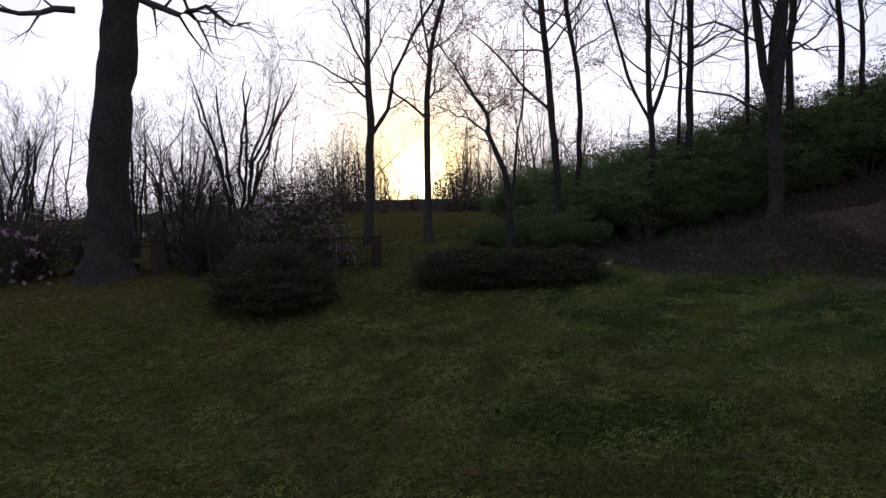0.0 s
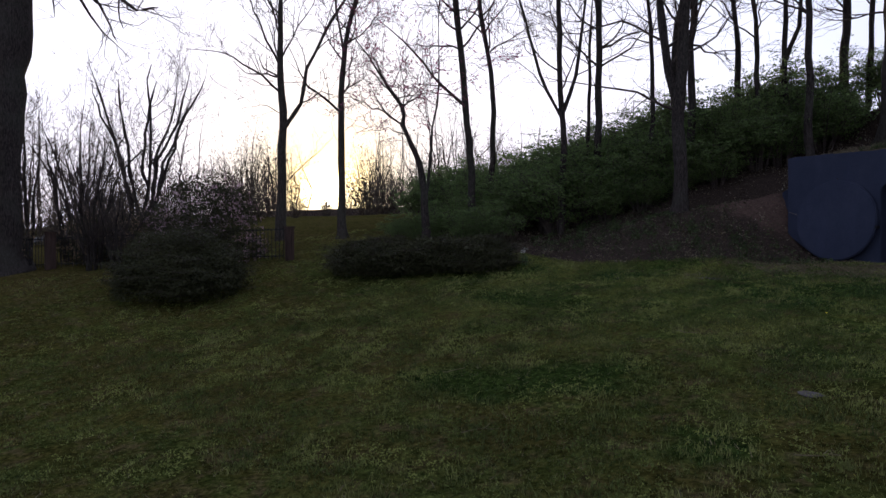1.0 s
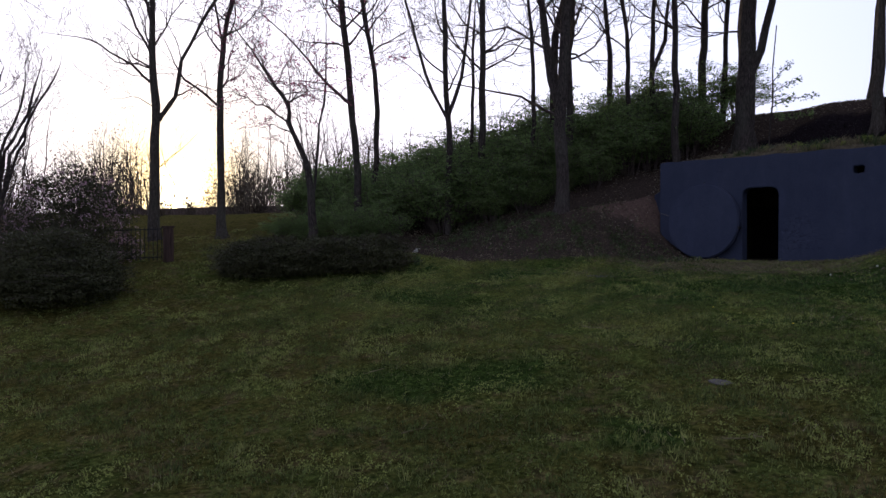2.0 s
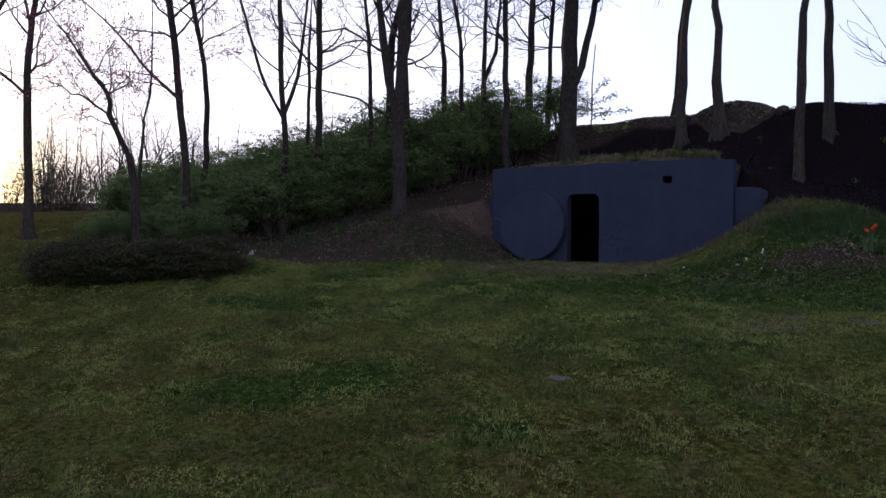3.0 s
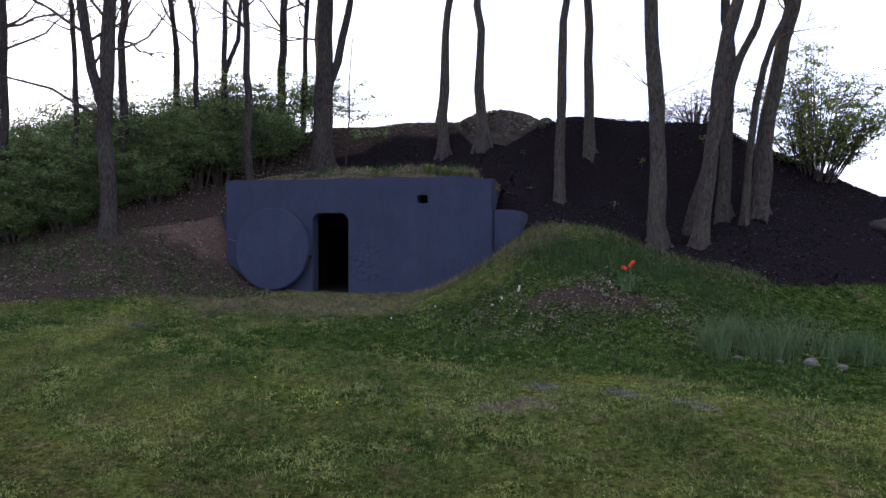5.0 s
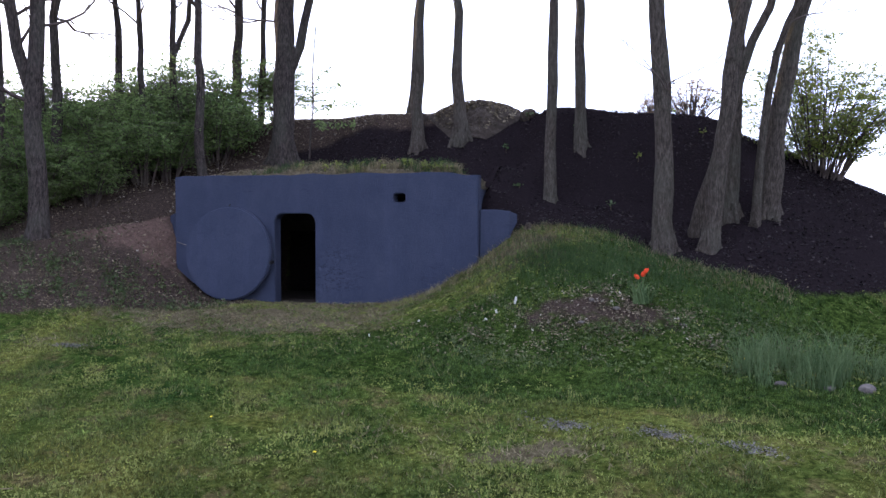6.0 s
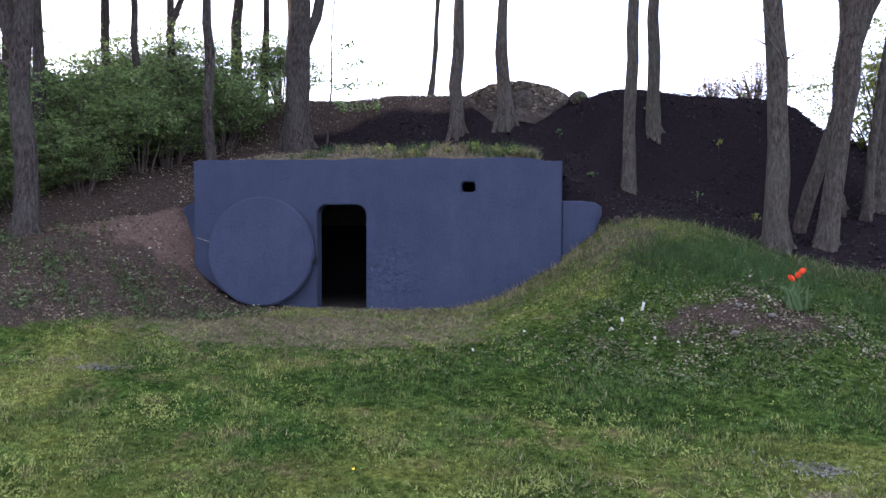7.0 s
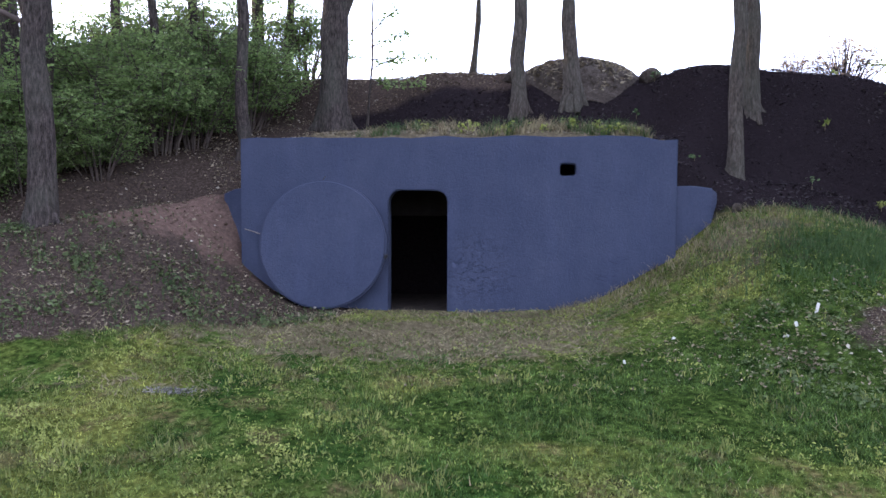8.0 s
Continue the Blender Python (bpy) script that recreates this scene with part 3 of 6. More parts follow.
disc = thing("rolling_stone", "round blue-grey painted slab leaning beside the vault doorway", "stone disc", at=(-1.12, 0, 1.0))
bm = bmesh.new()
bmesh.ops.create_cone(bm, cap_ends=True, segments=72, radius1=1.06, radius2=1.06, depth=0.15, matrix=pose(0, -0.13, 0, 86.5))
bmesh.ops.bevel(bm, geom=[e for e in bm.edges if len(e.link_faces) == 2 and max(len(f.verts) for f in e.link_faces) > 10], offset=0.03, segments=3, affect="EDGES")
part("slab", bm, PAINT, disc)
bm = bmesh.new()
verts, faces = tubes([[(Vector((0.0, -0.09, 1.05)), 0.012), (Vector((0.01, -0.10, 1.09)), 0.012), (Vector((0.04, -0.09, 1.12)), 0.01)]], 6)
child("eye_hook", fast_mesh("eye_hook", verts, faces), IRON, disc, "small iron hook")
for x in (-1.0, 1.045):
    part("pin", box(bmesh.new(), (x - 0.025, -0.2, -0.22), (x + 0.025, -0.03, -0.15), 0.01), IRON, disc, "dark iron pin")
rod = thing("bent_pipe", "short pale pipe end lying against the vault wall", "pipe", at=(-2.35, -0.06, 1.2))
verts, faces = tubes([[(Vector((-0.1, -0.03, 0.05)), 0.01), (Vector((0, -0.04, 0.02)), 0.01), (Vector((0.2, -0.04, -0.04)), 0.01)]], 6)
child("pipe", fast_mesh("pipe", verts, faces), STONE, rod)

# ---- trees ----
def branch(rng, out, p, d, length, r, level, deepest, rise=0.1, forks=5):
    """A wavering branch with its own smaller branches."""
    n = 7 if level == 0 else 4
    line = [(p.copy(), r)]
    for i in range(n):
        d = (d + Vector(rng.normal(size=3) * 0.2) + Vector((0, 0, rise))).normalized()
        p = p + d * (length / n)
        line.append((p.copy(), max(r * (1 - 0.85 * (i + 1) / n), 0.006)))
        if level < deepest and i >= 1:
            for _ in range(max(1, int(forks / n + rng.random()))):
                side = d.cross(Vector(rng.normal(size=3))).normalized()
                ang = radians(rng.uniform(28, 62))
                branch(rng, out, p, d * math.cos(ang) + side * math.sin(ang), length * rng.uniform(0.38, 0.62),
                       line[-1][1] * rng.uniform(0.5, 0.75), level + 1, deepest, rise * 0.8, forks)
    out[min(level, 2)].append(line)


def stem_line(rng, pts, r0, r1, height, flare, wander=0.022):
    """A trunk through the given places, carried on upwards to a height above its foot."""
    pts = [Vector(p) for p in pts]
    foot = pts[0].copy()
    top_dir = (pts[-1] - pts[-2]).normalized()
    full = foot.z + height
    span = max(pts[-1].z - foot.z, 0.5)
    line = []
    dense = []
    for a, c in zip(pts, pts[1:]):
        n = max(2, int((c - a).length / 0.6))
        dense += [a.lerp(c, i / n) for i in range(n)]
    dense.append(pts[-1])
    while dense[-1].z < full:
        top_dir = (top_dir + Vector(rng.normal(size=3) * 0.06) + Vector((0, 0, 0.05))).normalized()
        dense.append(dense[-1] + top_dir * 0.7)
    drift = Vector((0, 0, 0))
    for p in dense:
        drift = drift * 0.85 + Vector((rng.normal(), rng.normal(), 0)) * wander
        p = p + drift
        u = (p.z - foot.z) / span
        r = r0 + (r1 - r0) * min(u, 1) if u <= 1 else r1 * max(0.06, 1 - (p.z - pts[-1].z) / max(full - pts[-1].z, 0.1))
        h = p.z - foot.z
        r *= (1 + flare * math.exp(-h / 0.35)) * (1 + 0.04 * rng.normal())
        line.append((p + Vector((rng.normal() * 0.02, rng.normal() * 0.02, 0)), max(r, 0.01)))
    line.insert(0, (foot - Vector((0, 0, 0.35)), r0 * (1 + flare * 1.3)))
    return line


def knotty(verts, rng, amount):
    v = np.array(verts)
    return v + rng.normal(size=v.shape) * amount


def bare_tree(stems, label, seed, limbs=26, reach=2.7, low=4.0, deepest=2, bark_mat=None, height=13.0, flare=0.22, boughs=(), wander=0.013,
              forks=7, buds=None, bud_count=0, bud_size=0.03, name="bare_tree", rise=0.1):
    """A leafless tree: stems as (places, radius below, radius above), boughs as (places, radius)."""
    rng = np.random.default_rng(seed)
    foot = Vector(stems[0][0][0])
    foot.z = float(ground(foot.x, foot.y)) - 0.02
    tree = thing(name, label, "tree", "trees on the hillside", at=foot)
    lines, out = [], ([], [], [])
    for j, (pts, r0, r1) in enumerate(stems):
        low_z = float(ground(pts[0][0], pts[0][1]))
        if j == 0 and pts[0][2] > low_z + 0.05:
            pts = [(pts[0][0], pts[0][1], low_z)] + list(pts)
        line = stem_line(rng, pts, r0, r1, height * rng.uniform(0.9, 1.08), flare if j == 0 else 0.0, wander)
        lines.append([(p - foot, r) for p, r in line])
        able = [(p, r) for p, r in line if p.z > foot.z + low]
        for i in range(limbs // len(stems)):
            p, r = able[min(int(len(able) * (i + rng.random()) / (limbs // len(stems))), len(able) - 1)]
            a = rng.uniform(0, 2 * math.pi)
            d = Vector((math.cos(a), math.sin(a), rng.uniform(0.3, 1.1))).normalized()
            branch(rng, out, p - foot, d, reach * rng.uniform(0.6, 1.25), min(r * 0.42, 0.042), 0, deepest, rise, forks)
    for pts, r in boughs:
        pts = [Vector(p) - foot for p in pts]
        n = len(pts) - 1
        line = []
        for i, (a, c) in enumerate(zip(pts, pts[1:])):
            for s in range(3):
                u = (i + s / 3) / n
                line.append((a.lerp(c, s / 3) + Vector(rng.normal(size=3) * 0.03), r * (1 - 0.8 * u)))
                if i or s:
                    side = (c - a).normalized().cross(Vector(rng.normal(size=3))).normalized()
                    branch(rng, out, line[-1][0], ((c - a).normalized() * 0.6 + side).normalized(), reach * rng.uniform(0.3, 0.7), line[-1][1] * 0.5, 1, deepest, rise, forks)
        line.append((pts[-1], 0.008))
        out[0].append(line)
    for line in lines:
        verts, faces = tubes([line], 12)
        if line is lines[0] and 0.1 < line[1][1] < 0.5:      # roots running out from the foot
            base, r = line[1]
            roots = []
            for k in range(5):
                a = k * 1.257 + rng.uniform(-0.35, 0.35)
                d = Vector((math.cos(a), math.sin(a), 0))
                tip = base + d * r * rng.uniform(1.2, 1.5)
                tip.z = float(ground(tip.x + foot.x, tip.y + foot.y)) - foot.z - 0.04
                tip.z = max(tip.z, base.z - r * 0.9)
                roots.append([(base + d * r * 0.4 + Vector((0, 0, r * 1.6)), r * 0.4), (base + d * r * 0.85 + Vector((0, 0, (tip.z - base.z) * 0.4 + r * 0.35)), r * 0.34), (tip - Vector((0, 0, 0.05)), r * 0.22)])
            more, more_f = tubes(roots, 7)
            faces = list(faces) + [tuple(i + len(verts) for i in q) for q in more_f]
            verts = list(verts) + list(more)
        child("trunk", fast_mesh("trunk", knotty(verts, rng, 0.008), faces), bark_mat or BARK, tree, smooth=True)
    verts, faces = [], []
    for level, sides in ((0, 6), (1, 4), (2, 3)):
        if out[level]:
            v, f = tubes(out[level], sides)
            faces += [tuple(i + len(verts) for i in q) for q in f]
            verts += v
    child("crown", fast_mesh("crown", verts, faces), TWIG, tree, "bare branches and fine twigs", smooth=True)
    if buds:
        ends = np.array([p[:] for line in out[1] + out[2] for p, _ in line[1:]])
        pick = ends[rng.integers(0, len(ends), bud_count)] + rng.normal(size=(bud_count, 3)) * 0.04
        v, f = leaves(rng, pick, bud_size, long=1.2)
        child("bud_cloud", fast_mesh("bud_cloud", v, f), buds, tree, "clusters of small opening buds")
    return tree


TALL = "tall bare grey-brown tree on the mulched slope"
WOOD = "slender bare dark tree rising from the hillside shrubs"
# the grove round the vault
bare_tree([([(5.92, 1.58, 2.16), (5.98, 1.61, 4.16), (6.02, 1.61, 6.66)], 0.134, 0.102)], TALL, 11, low=6.5, height=13)
bare_tree([([(2.15, 4.2, 3.71), (2.12, 4.23, 4.83), (2.18, 4.23, 7.13)], 0.165, 0.118)], TALL, 12, low=4.3, height=12)
bare_tree([([(3.29, 4.36, 4.14), (3.18, 4.36, 5.63), (3.27, 4.36, 7.33)], 0.168, 0.118)], TALL, 13, low=4.3, height=12, flare=0.45)
bare_tree([([(6.58, 2.69, 3.42), (6.54, 2.67, 5.1), (6.56, 2.67, 6.7)], 0.154, 0.11)], TALL, 14, low=4.6, height=12, flare=0.22)
bare_tree([([(8.35, -0.05, 1.14), (8.32, -0.05, 2.97), (8.23, -0.05, 5.02), (8.11, -0.05, 6.52)], 0.200, 0.151)],
          "tall bare tree with a snapped branch stub above the lawn edge", 15, low=6.3, height=13,
          boughs=[([(8.27, -0.05, 4.12), (8.41, -0.2, 4.37), (8.49, -0.25, 4.52)], 0.05)])
bare_tree([([(9.2, 0.1, 1.12), (9.42, 0.1, 3.39), (9.65, 0.1, 5.19), (9.92, 0.1, 6.35)], 0.169, 0.138),
           ([(9, 0.8, 1.5), (9.5, 0.8, 3.35), (9.85, 0.78, 4.71)], 0.129, 0.098)], "leaning twin-stemmed bare tree on dark mulch", 16, low=5.2, height=13)
bare_tree([([(9.8, 1.4, 1.95), (9.87, 1.4, 3.81), (9.95, 1.4, 5.16), (9.85, 1.4, 6.36)], 0.151, 0.107)], TALL, 17, low=5, height=12)
bare_tree([([(10.18, 0.95, 1.71), (10.3, 0.95, 3.58), (10.58, 0.91, 5.14), (10.98, 0.87, 6.28)], 0.085, 0.062)], "thin leaning bare sapling on dark mulch", 18, low=4, height=8, limbs=8, reach=1.5)
bare_tree([([(10.57, 1.43, 2.18), (10.75, 1.41, 4.11), (11.01, 1.38, 5.77), (11.24, 1.36, 7.14)], 0.205, 0.151)], TALL, 19, low=4.2, height=12)
bare_tree([([(1.06, 7.44, 5.1), (1.16, 7.44, 7.18), (1.31, 7.44, 8.88)], 0.076, 0.058)], "thin bare tree on the hill crest", 20, low=4.5, height=9, limbs=8)
bare_tree([([(-2.06, 4.72, 3.44), (-2.01, 4.77, 5.64), (-1.96, 4.79, 9.04)], 0.33, 0.25),
           ([(-1.91, 4.75, 5.84), (-1.56, 4.87, 6.74), (-1.21, 4.92, 8.24)], 0.14, 0.11)], "stout bare forked tree behind the vault", 21, low=5.5, height=13, bark_mat=BARK_DARK)
bare_tree([([(-2.3, 4.7, 4.1), (-2.25, 4.75, 7.5), (-2.13, 4.8, 9.5)], 0.08, 0.06)], WOOD, 22, low=4, height=11, limbs=18, bark_mat=BARK_DARK)
bare_tree([([(-3.35, 2.5, 2.85), (-3.38, 2.52, 6.7), (-3.43, 2.5, 8.6)], 0.125, 0.09)], WOOD, 23, low=4.6, height=12, limbs=20, bark_mat=BARK_DARK)
bare_tree([([(-5.4, -1.05, 1.15), (-5.41, -1.02, 4.05), (-5.22, -0.9, 8.2)], 0.215, 0.15),
           ([(-5.43, -1.02, 4.3), (-5.72, -1.2, 5.6), (-6.0, -1.35, 8.4)], 0.13, 0.1)], "big dark forked bare tree on the leaf-littered mound", 24,
          limbs=34, reach=3.4, low=4.2, height=14, bark_mat=BARK_DARK, flare=0.35,
          boughs=[([(-5.5, -1.05, 4.4), (-6.6, -1.6, 5.1), (-7.8, -2.2, 5.4), (-9.4, -3.0, 5.9)], 0.05),
                  ([(-5.9, -1.3, 6.6), (-6.9, -1.9, 7.3), (-8.2, -2.5, 7.1), (-9.2, -3.2, 7.4)], 0.045)])
bare_tree([([(-6.55, 0.9, 2.4), (-6.57, 0.98, 6.9), (-6.49, 1.04, 8.8)], 0.13, 0.1)], WOOD, 25, low=4.6, height=12, limbs=20, bark_mat=BARK_DARK)
bare_tree([([(-7.6, 0.3, 2.0), (-7.65, 0.26, 7.7), (-7.76, 0.18, 8.9)], 0.08, 0.06)], WOOD, 26, low=4.8, height=12, limbs=18, bark_mat=BARK_DARK)
bare_tree([([(-5.37, 2.8, 3.4), (-5.38, 2.78, 7.7), (-5.59, 2.66, 9.1)], 0.085, 0.062)], WOOD, 27, low=4, height=11, limbs=20, bark_mat=BARK_DARK)
bare_tree([([(-4.83, 3.47, 3.8), (-4.83, 3.47, 6.2)], 0.11, 0.09), ([(-4.83, 3.47, 6.1), (-4.4, 3.6, 7.4), (-4.2, 3.6, 9)], 0.07, 0.05)], WOOD, 28, low=3.6, height=11, limbs=20, bark_mat=BARK_DARK)
bare_tree([([(-4.31, 6.1, 4.9), (-4.22, 6.19, 9.6)], 0.15, 0.12)], WOOD, 29, low=3.5, height=11, limbs=20, bark_mat=BARK_DARK)
bare_tree([([(-3.6, 6.4, 5.0), (-3.4, 6.4, 9.0)], 0.1, 0.08)], WOOD, 30, low=3.5, height=10, limbs=22, bark_mat=BARK_DARK)
bare_tree([([(-7.62, 1.6, 2.6), (-7.65, 1.5, 5.8)], 0.2, 0.16)], WOOD, 31, low=5, height=13, limbs=20, bark_mat=BARK_DARK)
bare_tree([([(-6.37, 3.4, 3.6), (-6.42, 3.37, 6.5)], 0.115, 0.1)], WOOD, 32, low=4, height=12, limbs=18, bark_mat=BARK_DARK)
bare_tree([([(-9.05, -0.9, 1.0), (-8.98, -0.8, 6.4), (-8.97, -0.79, 8.9)], 0.13, 0.1)], WOOD, 33, low=5, height=13, limbs=22, bark_mat=BARK_DARK)
bare_tree([([(-9.85, -0.5, 1.0), (-9.75, -0.45, 7.3)], 0.07, 0.05)], WOOD, 34, low=5, height=10, limbs=8, bark_mat=BARK_DARK)
bare_tree([([(-9.4, -2.1, 0.3), (-9.42, -2.1, 4.9), (-9.49, -2.19, 8.7)], 0.11, 0.08), ([(-9.42, -2.1, 4.8), (-8.95, -1.9, 6.0), (-8.7, -1.8, 8.2)], 0.06, 0.04),
           ([(-9.42, -2.1, 4.6), (-9.9, -2.4, 5.6), (-10.5, -2.8, 8.0)], 0.06, 0.04)], "slender bare tree with a narrow V of stems", 35, low=4.6, height=11, limbs=22, bark_mat=BARK_DARK)
bare_tree([([(-11.9, -4.05, 0.2), (-11.93, -4.1, 3.4), (-12.03, -4.25, 5.26), (-12.2, -4.49, 9.1)], 0.14, 0.1)], WOOD, 36, low=6, height=13, limbs=20, bark_mat=BARK_DARK,
          boughs=[([(-12.03, -4.25, 5.2), (-12.8, -5.2, 6.3), (-13.4, -6.0, 7.6), (-14.0, -6.8, 8.4)], 0.06)])
bare_tree([([(-13.42, -2.1, 0.9), (-13.35, -2.0, 5.4), (-13.48, -2.17, 7.6), (-13.67, -2.42, 9.7)], 0.115, 0.085)], WOOD, 37, low=6, height=13, limbs=22, bark_mat=BARK_DARK)
# by the fence
bare_tree([([(-18.6, -18.25, -0.4), (-18.6, -18.05, 3.4), (-18.57, -17.55, 9.3)], 0.74, 0.6)], "massive old tree with deeply furrowed bark by the fence", 38,
          limbs=22, reach=4.5, low=9.5, height=17, bark_mat=BARK_DARK, flare=0.55,
          boughs=[([(-18.5, -17.0, 9.2), (-17.9, -15.8, 8.6), (-17.6, -14.9, 8.9), (-17.2, -14.1, 8.2), (-17, -13.4, 8.4)], 0.13),
                  ([(-18.6, -19.0, 8.6), (-18.7, -20.6, 8.3), (-18.8, -22.2, 8.6), (-19, -24.2, 9.2)], 0.12),
                  ([(-18.4, -16.9, 9.8), (-18.0, -15.6, 9.3), (-17.8, -14.9, 8.0), (-17.7, -14.6, 7.2)], 0.09)])
bare_tree([([(-16.9, -9.2, 0.5), (-16.99, -9.15, 3.35), (-17.02, -9.07, 4.64), (-17.07, -9.05, 5.92), (-17.14, -9.05, 7.21), (-17.21, -9.04, 8.92)], 0.19, 0.09),
           ([(-17.02, -9.07, 4.6), (-16.9, -8.82, 4.95), (-16.73, -8.41, 5.6), (-16.7, -8.25, 6.9), (-16.45, -7.6, 8.2)], 0.085, 0.05)],
          "tall bare tree with wide limbs beyond the fence", 39, limbs=34, reach=2.9, low=6.0, height=12, flare=0.3,
          boughs=[([(-17.05, -9.05, 5.9), (-17.63, -10.06, 6.9), (-18.04, -10.81, 7.44), (-18.72, -12.14, 7.56)], 0.05),
                  ([(-17.12, -9.05, 7.0), (-17.5, -9.7, 8.4), (-17.72, -10.0, 9.36), (-18.0, -10.5, 10.4)], 0.05),
                  ([(-16.73, -8.41, 5.6), (-16.4, -7.8, 6.0), (-16.1, -7.2, 5.9), (-15.8, -6.6, 6.1)], 0.03),
                  ([(-17.0, -9.1, 5.2), (-17.3, -9.8, 5.5), (-17.6, -10.4, 5.35)], 0.02)])
bare_tree([([(-15.2, -7.55, 0.57), (-15.31, -7.5, 3.28), (-15.39, -7.47, 5.16), (-15.39, -7.28, 7.03), (-15.36, -7.1, 8.28), (-15.26, -6.78, 9.53)], 0.15, 0.07),
           ([(-15.39, -7.3, 6.9), (-15.5, -7.4, 8.2), (-15.64, -7.53, 9.54)], 0.05, 0.035)],
          "slim bare tree on the meadow beyond the fence", 40, limbs=30, reach=2.3, low=5.2, height=12, flare=0.3,
          boughs=[([(-15.39, -7.47, 5.16), (-15.94, -8.47, 6.11), (-16.1, -8.75, 6.6), (-16.3, -9.1, 7.6)], 0.05)])
bare_tree([([(-11.45, -6.25, 0.2), (-11.52, -6.32, 2.09), (-11.62, -6.43, 3.03), (-11.77, -6.64, 3.69), (-11.95, -6.88, 4.31), (-11.96, -6.87, 4.91), (-12.19, -7.2, 5.47)], 0.15, 0.05),
           ([(-11.5, -6.3, 1.7), (-11.45, -6.15, 3.0), (-11.4, -6.05, 4.25)], 0.06, 0.03)], "leaning redbud tree in pink-red bud", 41,
          limbs=30, reach=1.9, low=3.9, height=6.8, bark_mat=BARK_DARK, flare=0.3,
          boughs=[([(-11.95, -6.88, 4.3), (-12.3, -7.4, 4.75), (-12.6, -7.83, 5.0), (-12.92, -8.3, 5.25), (-13.3, -8.9, 5.2)], 0.035),
                  ([(-11.96, -6.87, 4.9), (-11.67, -6.43, 5.28), (-11.58, -6.26, 6.22)], 0.035),
                  ([(-12.19, -7.2, 5.4), (-12.47, -7.58, 6.41), (-12.8, -8.1, 7.0)], 0.03),
                  ([(-11.85, -6.75, 4.0), (-12.2, -7.3, 4.2), (-12.7, -8.0, 4.1)], 0.025)],
          buds=BUD_RED, bud_count=4200, bud_size=0.045, name="redbud_tree", rise=0.02)

# ---- shrubs ----
def shrub_variant(name, label, category, group, seed, leaf_mats, leaf_count, leaf_size, size, stems, stem_mat, hollow=0.35, lumps=16, bound=1.12, tight=0.17):
    """A shrub of many stems, its leaves gathered in uneven clumps."""
    rng = np.random.default_rng(seed)
    ob = thing(name, label, category, group)
    lines = []
    for _ in range(stems):
        a, u = rng.uniform(0, 2 * math.pi), rng.uniform(0.05, 1.0) ** 0.7
        tip = Vector((math.cos(a) * size[0] * u, math.sin(a) * size[1] * u, size[2] * rng.uniform(0.55, 1.0) * math.sqrt(1 - u * u * 0.85)))
        foot = Vector((tip.x * 0.15, tip.y * 0.15, -0.15))
        mid = foot.lerp(tip, 0.5) + Vector((0, 0, 0.12 * size[2])) + Vector(rng.normal(size=3) * 0.05)
        lines.append([(foot, 0.016), (mid, 0.011), (tip, 0.004)])
    v, f = tubes(lines, 4)
    child("brushwood", fast_mesh("brushwood", v, f), stem_mat, ob)
    lump = np.empty((lumps, 3))                       # clumps of leaves along the outer half of the stems
    for k in range(lumps):
        foot, mid, tip = (p for p, _ in lines[k % stems])
        u = rng.uniform(hollow, 1.02)
        lump[k] = (foot * (1 - u) ** 2 + mid * 2 * u * (1 - u) + tip * u * u)[:]
    lump /= np.array(size)
    spread = rng.uniform(tight * 0.45, tight * 1.2, lumps)
    for m, share, leaf_name in leaf_mats:
        n = int(leaf_count * share)
        which = rng.integers(0, lumps, n)
        c = lump[which] + rng.normal(size=(n, 3)) * spread[which][:, None]
        c[:, 2] = np.where(c[:, 2] < -0.25, np.abs(c[:, 2]), c[:, 2])
        c = c[np.linalg.norm(c, axis=1) < bound]
        c = c * np.array(size) * np.array([1, 1, 0.92])
        v, f = small_leaves(rng, c, leaf_size)
        child(leaf_name, fast_mesh(leaf_name, v, f), m, ob)
    return ob


def put(ob, x, y, turn=0.0, scale=1.0, sink=0.05):
    c = copy_thing(ob, pose(x, y, float(ground(x, y)) - sink, 0, 0, turn))
    c.scale = (scale, scale, scale)
    return c


